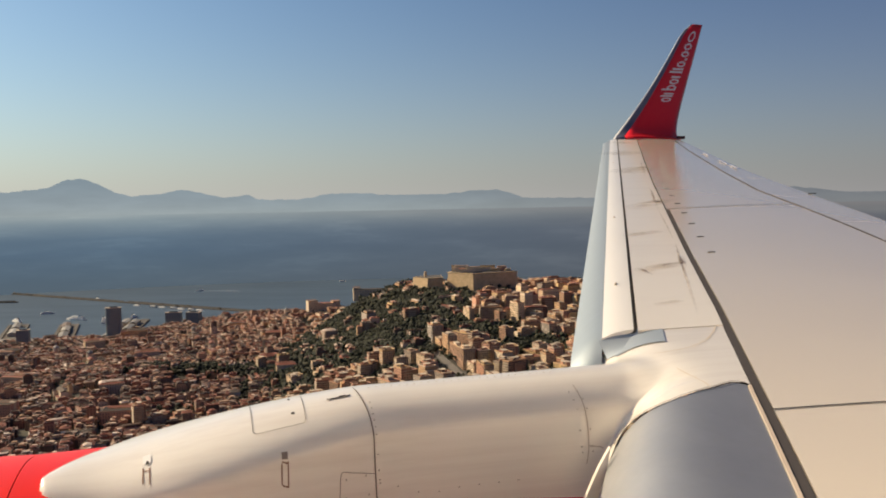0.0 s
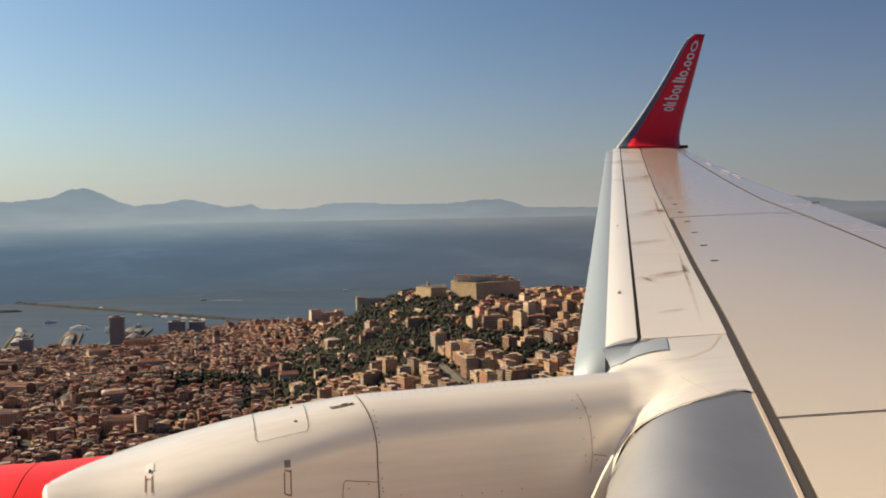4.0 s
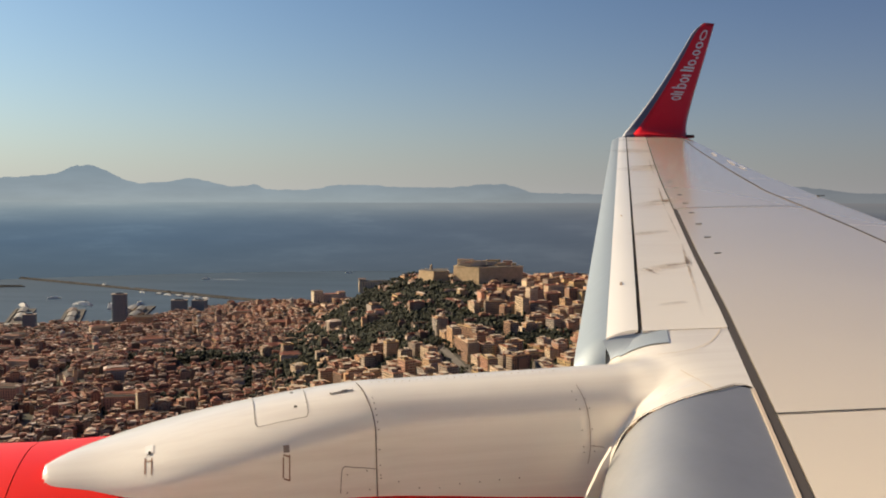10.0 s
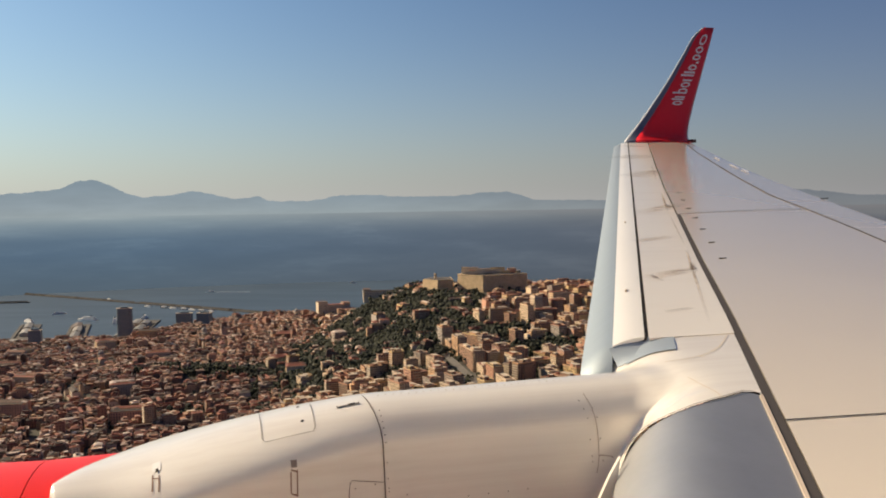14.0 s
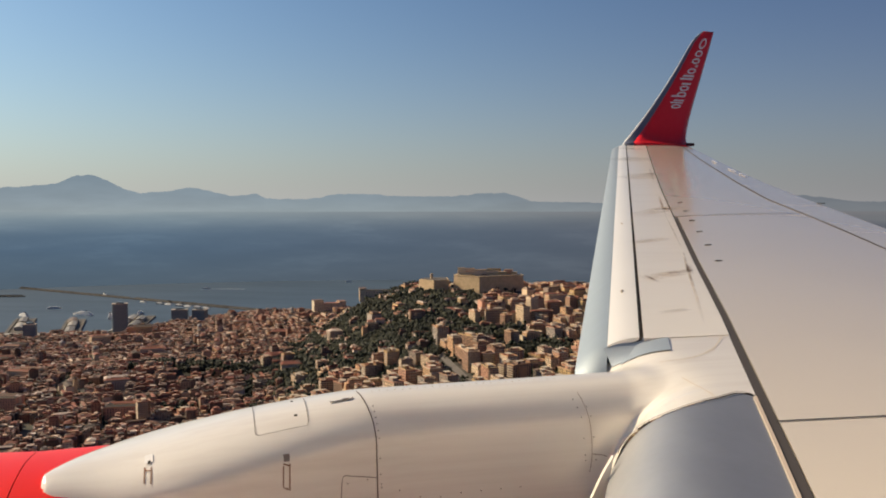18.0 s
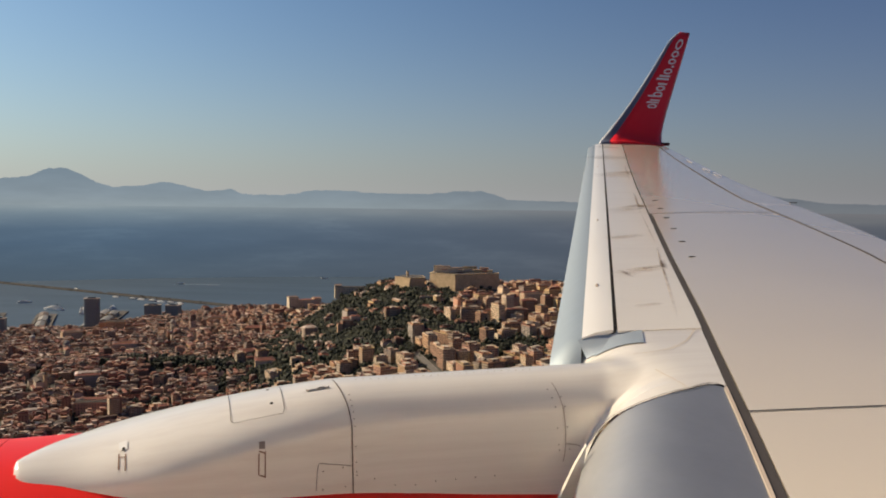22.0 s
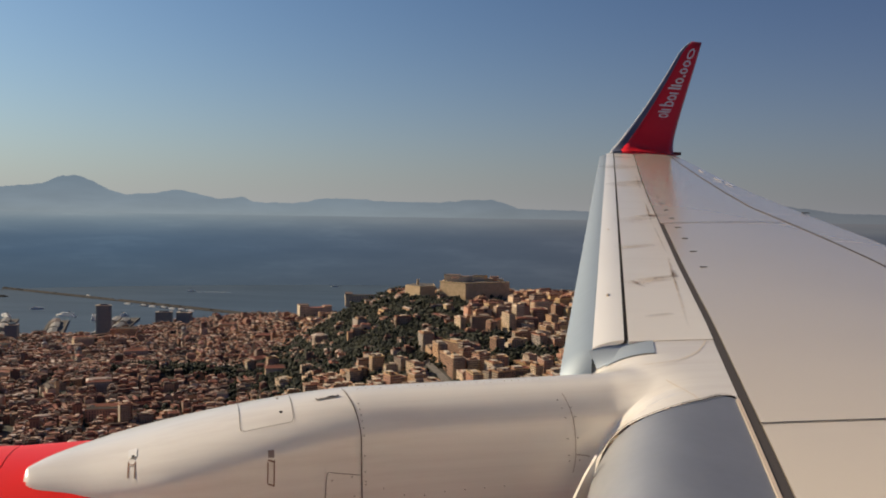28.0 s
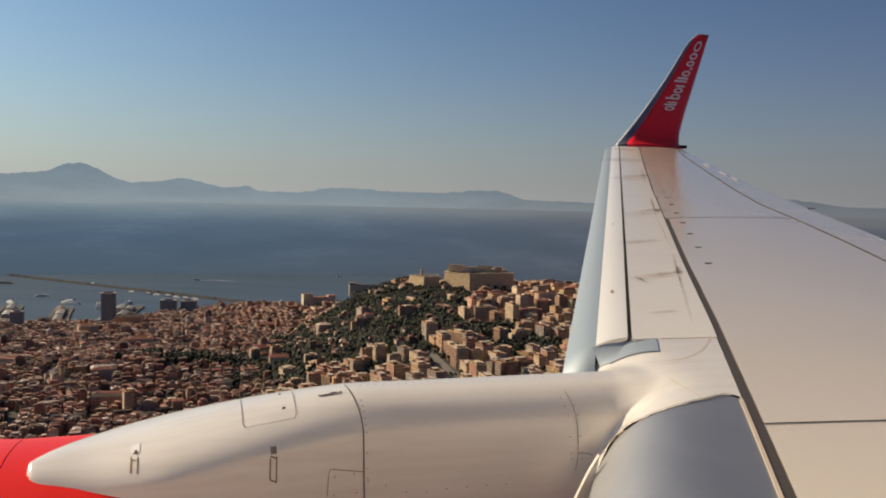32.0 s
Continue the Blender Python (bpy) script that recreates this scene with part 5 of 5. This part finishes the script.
for k in range(28):
    q = 2 * math.pi * k / 28
    x, y = 80 + (46 + 5 * math.sin(3 * q)) * math.cos(q), 1235 + (24 + 3 * math.cos(2 * q)) * math.sin(q)
    lv.append((x, y, float(land(np.float64(x), np.float64(y))) + 1.2))
    lf.append((0, 1 + k, 1 + (k + 1) % 28))
M_LAWN = mat("dry_park_lawn", (0.08, 0.09, 0.025), 0.95)
wire(M_LAWN, ramp(M_LAWN, noise_of(M_LAWN, coords(M_LAWN), 0.12, 6, 0.7), [(0.35, (0.045, 0.058, 0.018)), (0.65, (0.110, 0.115, 0.034))]), shader(M_LAWN).inputs["Base Color"])
setting("lawn", lv, lf, M_LAWN, "green park lawn among the blocks", "lawn")

# ---- trees, as woods ----
g = (1 + math.sqrt(5)) / 2
ICO_V = np.array([(-1, g, 0), (1, g, 0), (-1, -g, 0), (1, -g, 0), (0, -1, g), (0, 1, g), (0, -1, -g), (0, 1, -g), (g, 0, -1), (g, 0, 1), (-g, 0, -1), (-g, 0, 1)]) / 1.9
ICO_F = np.array([(0, 11, 5), (0, 5, 1), (0, 1, 7), (0, 7, 10), (0, 10, 11), (1, 5, 9), (5, 11, 4), (11, 10, 2), (10, 7, 6), (7, 1, 8), (3, 9, 4), (3, 4, 2), (3, 2, 6), (3, 6, 8), (3, 8, 9), (4, 9, 5), (2, 4, 11), (6, 2, 10), (8, 6, 7), (9, 8, 1)])


def woods(name, spots, label):
    vs, fs, b = [], [], 0
    for x, y, z, r in spots:
        k = 15
        o = rng.normal(size=(k, 1, 3)) * (0.50, 0.50, 0.30) * r
        q = r * rng.uniform(0.16, 0.40, (k, 1, 1))
        v = ICO_V[None] * rng.uniform(0.55, 1.45, (k, 12, 1)) * q + o + (x, y, z + r * 0.95)
        vs.append(v.reshape(-1, 3))
        fs.append((ICO_F[None] + (b + 12 * np.arange(k))[:, None, None]).reshape(-1, 3))
        b += 12 * k
    return setting(name, np.concatenate(vs).tolist(), np.concatenate(fs).tolist(), M_LEAF, label, "trees", smooth=True, kind="stuff")


park, stray = [], []
for _ in range(46000):
    x, y = rng.uniform(-1100, 420), rng.uniform(1050, 2100)
    g = wood(x, y)
    if math.hypot((x - CASTLE[0]) / 1.4, y - CASTLE[1]) < 70:
        continue
    if math.hypot((x - 45) / 44, (y - 1300) / 32) < 1:
        continue
    if rng.uniform() < g * 0.9 - 0.15:
        park.append((x, y, float(land(np.float64(x), np.float64(y))), rng.uniform(3.5, 9.5)))
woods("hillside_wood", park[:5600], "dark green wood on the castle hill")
for _ in range(3200):
    y = rng.uniform(950, 2300)
    x = rng.uniform(-0.55 * y, 0.2 * y)
    stray.append((x, y, float(land(np.float64(x), np.float64(y))) + 1, rng.uniform(3.0, 5.5)))
for x, y in gaps:
    for _ in range(20):
        q, w = x + rng.normal() * 14, y + rng.normal() * 13
        stray.append((q, w, float(land(np.float64(q), np.float64(w))), rng.uniform(4.0, 7.0)))
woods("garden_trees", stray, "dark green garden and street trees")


# ---- the hill castle ----
def prism(pts, z0, z1, batter=0.0):
    bm = bmesh.new()
    lo = [bm.verts.new((x * (1 + batter), y * (1 + batter), z0)) for x, y in pts]
    hi = [bm.verts.new((x, y, z1)) for x, y in pts]
    k = len(pts)
    for i in range(k):
        bm.faces.new((lo[i], lo[(i + 1) % k], hi[(i + 1) % k], hi[i]))
    bm.faces.new(hi)
    bmesh.ops.recalc_face_normals(bm, faces=bm.faces)
    return bm


castle = tagged(new("hill_castle"), "star-shaped tuff stone fortress crowning the hill", "castle")
cz = float(land(np.float64(CASTLE[0]), np.float64(CASTLE[1])))
castle.matrix_world = pose(*CASTLE, cz, 0, 0, 2)
def wall_ring(name, pts, z0, z1, parent, label=""):
    b = part(name, prism(pts, z0, z1, 0.05), M_TUFF, parent, label, smooth=False)
    cx, cy = sum(p[0] for p in pts) / len(pts), sum(p[1] for p in pts) / len(pts)

    def grow(k):
        return [(cx + (x - cx) * k, cy + (y - cy) * k) for x, y in pts]
    part("parapet", prism(grow(1.012), z1 + .01, z1 + 1.8), M_TUFF, b, smooth=False)
    part("parade_ground", prism(grow(.95), z1 + .01, z1 + 2.0), M_QUAY, b, smooth=False)
    return b


wall_ring("bastion_wall", [(10, -48), (-42, -4), (-30, 42), (84, 52), (104, -4), (60, -24)], -24, 29, castle, "tall battered wall of the upper ward")
wall_ring("west_bastion_wall", [(-84, -26), (-116, 8), (-100, 44), (-58, 48), (-52, -12)], -30, 19, castle, "lower bastion beside the main ward")
for x, y, w, d, h, m in ((-14, 2, 30, 18, 12, M_PALE), (6, -14, 18, 18, 10, M_PALE), (18, 4, 20, 12, 9, M_PALE), (-26, 26, 16, 18, 11, M_PALE), (-12, -20, 12, 10, 7, M_PALE), (40, 12, 22, 14, 7, M_PALE), (60, 4, 18, 12, 5, M_TUFF), (74, 22, 18, 16, 8, M_WALL), (44, 34, 30, 10, 9, M_WALL), (86, 6, 10, 8, 4, M_TUFF)):
    bm = bmesh.new()
    block(bm, (x, y, 31.9 + h / 2), (w, d, h))
    b = part("barrack", bm, m, castle, "pale barrack range", smooth=False)
    bm = prism([(x - w / 2 - .6, y - d / 2 - .6), (x + w / 2 + .6, y - d / 2 - .6), (x + w / 2 + .6, y + d / 2 + .6), (x - w / 2 - .6, y + d / 2 + .6)], 31.9 + h, 32.6 + h)
    part("roof", bm, M_FLAT, b, smooth=False)
bm = bmesh.new()
bmesh.ops.create_cone(bm, cap_ends=True, segments=16, radius1=3, radius2=2.6, depth=12, matrix=Matrix.Translation((-90, 14, 26)))
part("turret", bm, M_TUFF, castle, smooth=False)
low_fort = tagged(new("hill_monastery"), "long pale monastery below the fortress", "building")
mx, my = -240.0, 1950.0
low_fort.matrix_world = pose(mx, my, float(land(np.float64(mx), np.float64(my))), 0, 0, 10)
for x, y, w, d, h in ((0, 0, 90, 16, 15), (-38, 14, 16, 34, 18), (30, 12, 20, 30, 13)):
    bm = bmesh.new()
    block(bm, (x, y, h / 2 - 6), (w, d, h + 12))
    b = part("wing_wall", bm, M_PALE, low_fort, smooth=False)
    bm = bmesh.new()
    block(bm, (x, y, h + .5), (w + 1, d + 1, 1))
    part("roof", bm, M_ROOF, b, smooth=False)
    for k in range(1, int(h / 5)):
        for q in range(int(w / 6)):
            bm = bmesh.new()
            block(bm, (x - w / 2 + 3 + 6 * q, y - d / 2 - .08, 5.0 * k), (1.6, .3, 2.6))
            part("window", bm, M_PANE, b, smooth=False)

palace = tagged(new("palace"), "tall cream palace on a spur above the sea", "building")
palace.matrix_world = pose(-435, 2330, float(land(np.float64(-435), np.float64(2330))), 0, 0, 24)
for x, y, w, d, h in ((-24, 0, 26, 30, 34), (14, 6, 54, 22, 24), (46, 10, 20, 26, 28)):
    bm = bmesh.new()
    block(bm, (x, y, h / 2 - 6), (w, d, h + 12))
    b = part("wing_wall", bm, M_PALE, palace, smooth=False)
    bm = bmesh.new()
    block(bm, (x, y, h + .5), (w + 1.4, d + 1.4, 1.1))
    part("roof", bm, M_ROOF, b, smooth=False)
    for k in range(1, int(h / 4.5)):
        for q in range(int(w / 5)):
            bm = bmesh.new()
            block(bm, (x - w / 2 + 2.5 + 5 * q, y - d / 2 - .08, 4.5 * k), (1.7, .3, 2.4))
            part("window", bm, M_PANE, b, smooth=False)


def at_ground(x, y, t, sink=0.0):
    return pose(x, y, float(land(np.float64(x), np.float64(y))) - sink, 0, 0, t)


def palazzo(x, y, w, d, h, t):
    """Four wings round a court, with hipped roofs and rows of windows."""
    root = tagged(new("palazzo"), "large stuccoed palazzo of four wings round a court", "building", "palazzi of the old town")
    root.matrix_world = at_ground(x, y, t)
    e = 10.0
    for x0, x1, y0, y1 in ((-w / 2, w / 2, -d / 2, -d / 2 + e), (-w / 2, w / 2, d / 2 - e, d / 2), (-w / 2, -w / 2 + e, -d / 2 + e, d / 2 - e), (w / 2 - e, w / 2, -d / 2 + e, d / 2 - e)):
        vs, fs = [], []
        boxes_mesh(vs, fs, 0, 0, 0, 1, 0, x0, x1, y0, y1, -8, h)
        wing = quads("wing_wall", vs, fs, M_WALL, root)
        mx, my, ax = (x0 + x1) / 2, (y0 + y1) / 2, x1 - x0 > y1 - y0
        ex, ey = ((x1 - x0) / 2 - 5, 0) if ax else (0, (y1 - y0) / 2)
        vs = [(x0 - .6, y0 - .6, h + .02), (x1 + .6, y0 - .6, h + .02), (x1 + .6, y1 + .6, h + .02), (x0 - .6, y1 + .6, h + .02), (mx - ex, my - ey, h + 2.6), (mx + ex, my + ey, h + 2.6)]
        fs = [(0, 1, 5, 4), (1, 2, 5), (2, 3, 4, 5), (3, 0, 4)] if ax else [(0, 1, 4), (1, 2, 5, 4), (2, 3, 5), (3, 0, 4, 5)]
        quads("roof", vs, fs, M_ROOF, wing)
        if ax and y0 < 0:
            vs, fs = [], []
            for r in range(int(h / 4.4)):
                for k in range(int(w / 4)):
                    q = -w / 2 + 2 + 4 * k
                    boxes_mesh(vs, fs, 0, 0, 0, 1, 0, q - .6, q + .6, y0 - .12, y0, 1.5 + 4.4 * r, 3.9 + 4.4 * r)
            quads("window_panes", vs, fs, M_PANE, wing, "dark windows", "stuff")
    return root


def church(x, y, t, dome):
    root = tagged(new("church"), "old church with a long tiled nave" + (" and a pale dome" if dome else ""), "church", "churches of the old town")
    root.matrix_world = at_ground(x, y, t)
    for nm, x0, x1, y0, y1, h in (("nave_wall", -6, 6, -20, 20, 19), ("transept_wall", -13, 13, 6, 15, 17), ("aisle_wall", -11, 11, -18.5, 5.5, 10)):
        vs, fs = [], []
        boxes_mesh(vs, fs, 0, 0, 0, 1, 0, x0, x1, y0, y1, -8, h)
        w = quads(nm, vs, fs, M_PALE, root)
        ax = x1 - x0 > y1 - y0
        mx, my = (x0 + x1) / 2, (y0 + y1) / 2
        vs = [(x0 - .4, y0 - .4, h + .02), (x1 + .4, y0 - .4, h + .02), (x1 + .4, y1 + .4, h + .02), (x0 - .4, y1 + .4, h + .02)]
        vs += [(x0 - .4, my, h + 3), (x1 + .4, my, h + 3)] if ax else [(mx, y0 - .4, h + 3), (mx, y1 + .4, h + 3)]
        fs = [(0, 1, 5, 4), (1, 2, 5), (2, 3, 4, 5), (3, 0, 4)] if ax else [(0, 1, 4), (1, 2, 5, 4), (2, 3, 5), (3, 0, 4, 5)]
        quads("roof", vs, fs, M_ROOF, w)
    if dome:
        bm = bmesh.new()
        bmesh.ops.create_cone(bm, cap_ends=True, segments=16, radius1=6.4, radius2=6.4, depth=8, matrix=Matrix.Translation((0, 10.5, 22.5)))
        drum = part("drum", bm, M_PALE, root, smooth=False)
        prof = [(6.6 * math.cos(q), 26.5 + 6.2 * math.sin(q)) for q in (math.pi / 2 * k / 7 for k in range(7))] + [(.9, 32.7), (.9, 35.5)]
        part("dome", loop_loft([[(r * math.cos(2 * math.pi * k / 18), 10.5 + r * math.sin(2 * math.pi * k / 18), z) for k in range(18)] for r, z in prof]), M_ZINC, drum, "grey lead dome with a lantern")
    else:
        bm = bmesh.new()
        block(bm, (9, -17, 13), (5.5, 5.5, 34))
        bell = part("bell_tower", bm, M_TUFF, root, smooth=False)
        bm = bmesh.new()
        bmesh.ops.create_cone(bm, cap_ends=True, segments=4, radius1=4.4, radius2=.3, depth=5, matrix=Matrix.Translation((9, -17, 32.5)) @ Matrix.Rotation(math.pi / 4, 4, "Z"))
        part("spire", bm, M_ROOF, bell, smooth=False)
    return root


for q in PALAZZI:
    palazzo(*q)
for q in CHURCHES:
    church(*q)

# ---- tower blocks by the harbour ----
def tower(x, y, w, d, h, t, label, round_ends=False):
    root = tagged(new("tower_block"), label, "building")
    root.matrix_world = pose(x, y, float(land(np.float64(x), np.float64(y))), 0, 0, t)
    pts = [(-w / 2, -d / 2), (w / 2, -d / 2), (w / 2, d / 2), (-w / 2, d / 2)]
    if round_ends:
        pts = [(w / 2 * math.copysign(abs(math.cos(a)) ** .6, math.cos(a)), d / 2 * math.copysign(abs(math.sin(a)) ** .6, math.sin(a))) for a in (2 * math.pi * k / 20 for k in range(20))]
    part("wall", prism(pts, -8, h), M_TOWER, root, smooth=False)
    part("roof_plant", prism([(a * .55, b * .55) for a, b in pts], h, h + 5), M_TOWER, root, smooth=False)
    part("roof_edge", prism([(a * 1.02, b * 1.02) for a, b in pts], h - .8, h + 1), M_SLAB, root, smooth=False)
    for k in range(2, int(h / 3.4), 1):
        part("floor_band", prism([(a * 1.012, b * 1.012) for a, b in pts], 3.4 * k, 3.4 * k + .9), M_BANDING, root, smooth=False)
    return root


tower(-979, 2240, 40, 22, 86, 12, "dark slender tower block rising over the old town", True)
tower(-900, 2474, 46, 20, 40, 8, "dark square office block near the harbour")
tower(-845, 2490, 40, 24, 36, -6, "dark square office block near the harbour")
tower(-1180, 2150, 30, 22, 40, 15, "dark office block near the docks")
tower(-240, 2080, 34, 26, 36, 5, "brown block on the seaward slope")

# ---- harbour ----
def pier(name, x0, y0, x1, y1, w, h, label):
    dx, dy = x1 - x0, y1 - y0
    n = math.hypot(dx, dy)
    ang = math.atan2(dy, dx)
    bm = bmesh.new()
    block(bm, (0, 0, h / 2 - 3), (n, w, h + 6))
    bmesh.ops.bevel(bm, geom=bm.edges[:], offset=1.0, segments=1)
    root = part(name, bm, M_QUAY, None, smooth=False)
    root.matrix_world = Matrix.Translation(((x0 + x1) / 2, (y0 + y1) / 2, 0)) @ Matrix.Rotation(ang, 4, "Z")
    bm = bmesh.new()
    block(bm, (0, w * .38, h + 1.2), (n * .96, w * .12, 3.6))
    part("wave_wall", bm, M_QUAY, root, smooth=False)
    rr = random.Random(int(n))
    for k in range(int(n / 110)):
        q = rr.uniform(-.45, .45) * n
        bm = bmesh.new()
        block(bm, (q, -w * .1, h + 2.8), (rr.uniform(10, 24), w * .3, rr.uniform(3, 5)))
        part("shed", bm, M_QUAY, root, smooth=False)
    return tagged(root, label, "pier", kind="structure")


pier("breakwater_outer", -2350, 3760, -1330, 3160, 13, 4, "long stone breakwater")
pier("breakwater_inner", -1338, 3168, -760, 2830, 17, 4, "stone breakwater joined to the shore")
pier("breakwater_west", -2250, 3160, -1790, 3230, 15, 4, "stone breakwater across the harbour mouth")
pier("pier_1", -985, 2235, -1085, 2660, 74, 4, "broad stone quay with sheds")
pier("pier_2", -1120, 2225, -1262, 2570, 56, 4, "broad stone quay with sheds")
pier("pier_3", -1268, 2225, -1425, 2575, 60, 4, "broad stone quay with sheds")
pier("pier_4", -1440, 2225, -1610, 2590, 56, 4, "broad stone quay with sheds")



def warehouse(w, d, h, roof):
    root = tagged(new("warehouse"), "long dock warehouse with a pale gabled roof", "building", "dock warehouses")
    bm = bmesh.new()
    block(bm, (0, 0, h / 2 - 2), (w, d, h + 4))
    part("wall", bm, M_SLAB, root, smooth=False)
    bm = bmesh.new()
    v = [bm.verts.new((x, y, z)) for x in (-w / 2 - .6, w / 2 + .6) for y, z in ((-d / 2 - .6, h), (0, h + d * .16), (d / 2 + .6, h))]
    for f in ((0, 1, 4, 3), (1, 2, 5, 4), (0, 2, 1), (3, 4, 5), (0, 3, 5, 2)):
        bm.faces.new([v[k] for k in f])
    part("roof", bm, roof, root, smooth=False)
    for k in range(int(w / 14)):
        bm = bmesh.new()
        block(bm, (-w / 2 + 7 + 14 * k, -d / 2 - .1, 2.6), (5, .4, 5.2))
        part("dock_door", bm, M_TOWER, root, smooth=False)
    return root


store = None
for x, y, t, k in ((-1082, 2560, 103, 1.1), (-1048, 2548, 103, 0.8), (-1060, 2440, 103, 1.2), (-1020, 2430, 103, 1.0), (-1026, 2320, 103, 1.1), (-1234, 2490, 112, 1.0), (-1196, 2410, 112, 1.0), (-1150, 2300, 112, 1.1), (-1386, 2490, 114, 1.1), (-1330, 2370, 114, 1.0), (-1562, 2490, 115, 1.0), (-1500, 2360, 115, 1.1), (-1090, 2212, 4, 1.2), (-1230, 2206, 2, 1.0), (-1360, 2204, 176, 1.1)):
    if store is None:
        store = warehouse(86, 22, 9, M_ZINC)
        store.matrix_world = pose(x, y, 4, 0, 0, t) @ Matrix.Diagonal((k, 1, 1, 1))
    else:
        copy_thing(store, pose(x, y, 4, 0, 0, t) @ Matrix.Diagonal((k, 1, 1, 1)))


def ship(x, y, n, t, label, dark=False):
    root = tagged(new("ship"), label, "ship", "ships in the bay")
    root.matrix_world = pose(x, y, 0, 0, 0, t)
    w = n * .15
    hull = [(-n / 2, -w / 2), (n * .28, -w / 2), (n * .42, -w * .3), (n / 2, 0), (n * .42, w * .3), (n * .28, w / 2), (-n / 2, w / 2)]
    part("hull", prism(hull, -2, n * .075), M_HULL if dark else M_SHIP, root, smooth=False)
    part("deck_house", prism([(a * .72 - n * .05, b * .8) for a, b in hull], n * .075, n * .13), M_SHIP, root, smooth=False)
    part("upper_deck", prism([(a * .5 - n * .08, b * .7) for a, b in hull], n * .13, n * .17), M_SHIP, root, smooth=False)
    bm = bmesh.new()
    bmesh.ops.create_cone(bm, cap_ends=True, segments=10, radius1=n * .03, radius2=n * .024, depth=n * .07, matrix=Matrix.Translation((-n * .2, 0, n * .2)))
    part("funnel", bm, M_HULL, root, smooth=False)
    return root


for x, y, n, t, d in ((-1185, 2640, 88, 112, 0), (-1128, 2735, 62, 100, 0), (-1300, 2690, 80, 160, 0), (-1480, 2660, 66, 140, 0), (-960, 2890, 38, 150, 0), (-1000, 2912, 40, 150, 1), (-1042, 2938, 36, 150, 0), (-1080, 2960, 44, 150, 1), (-1130, 2990, 40, 150, 0), (-1172, 3014, 42, 150, 1), (-1250, 3060, 36, 150, 0), (-1500, 3290, 44, 137, 1), (-1480, 2860, 46, 30, 0)):
    ship(x, y, n, t, "white ferry moored in the harbour" if not d else "dark-hulled cargo ship moored at the breakwater", bool(d))
for x, y, n, t in ((-620, 3900, 34, 20), (-330, 3620, 42, 170), (-150, 3800, 48, 160), (-90, 3560, 55, 165), (230, 3500, 40, 30), (420, 3750, 52, 10), (-880, 4300, 46, 30)):
    ship(x, y, n, t, "small white motor yacht on the bay")
# foam behind two moving launches
def wake(x, y, n, t, bend):
    vs, fs = [], []
    for k in range(25):
        u = k / 24
        cx, cy, w = -n * u, bend * u * u, 1.5 + 5 * math.sqrt(u) * (1 - .5 * u)
        vs += [(cx, cy - w, .25), (cx, cy + w, .25)]
        if k:
            fs.append((2 * k - 2, 2 * k - 1, 2 * k + 1, 2 * k))
    ob = setting("wake", vs, fs, M_FOAM, "white foam trail on the water", "wake", kind="structure")
    ob.matrix_world = pose(x, y, 0, 0, 0, t)


ship(-1180, 3560, 38, 190, "white fast launch leaving the harbour")
wake(-1160, 3564, 150, 190, 40)
ship(-1330, 4050, 36, 200, "white fast launch out on the bay")
wake(-1312, 4056, 130, 200, -40)
ship(330, 3180, 36, 120, "white sailing yacht turning off the shore")
wake(345, 3155, 150, 120, 40)

# the whole coast, turned to the aircraft's heading
HEADING = Matrix.Rotation(radians(-2.5), 4, "Z")
bpy.context.view_layer.update()
for ob in list(scene.objects):
    if ob.parent is None and ob.type in ("MESH", "EMPTY") and ob is not airliner and ob.name not in ("sea", "backdrop", "backdrop_hills"):
        ob.matrix_world = HEADING @ ob.matrix_world
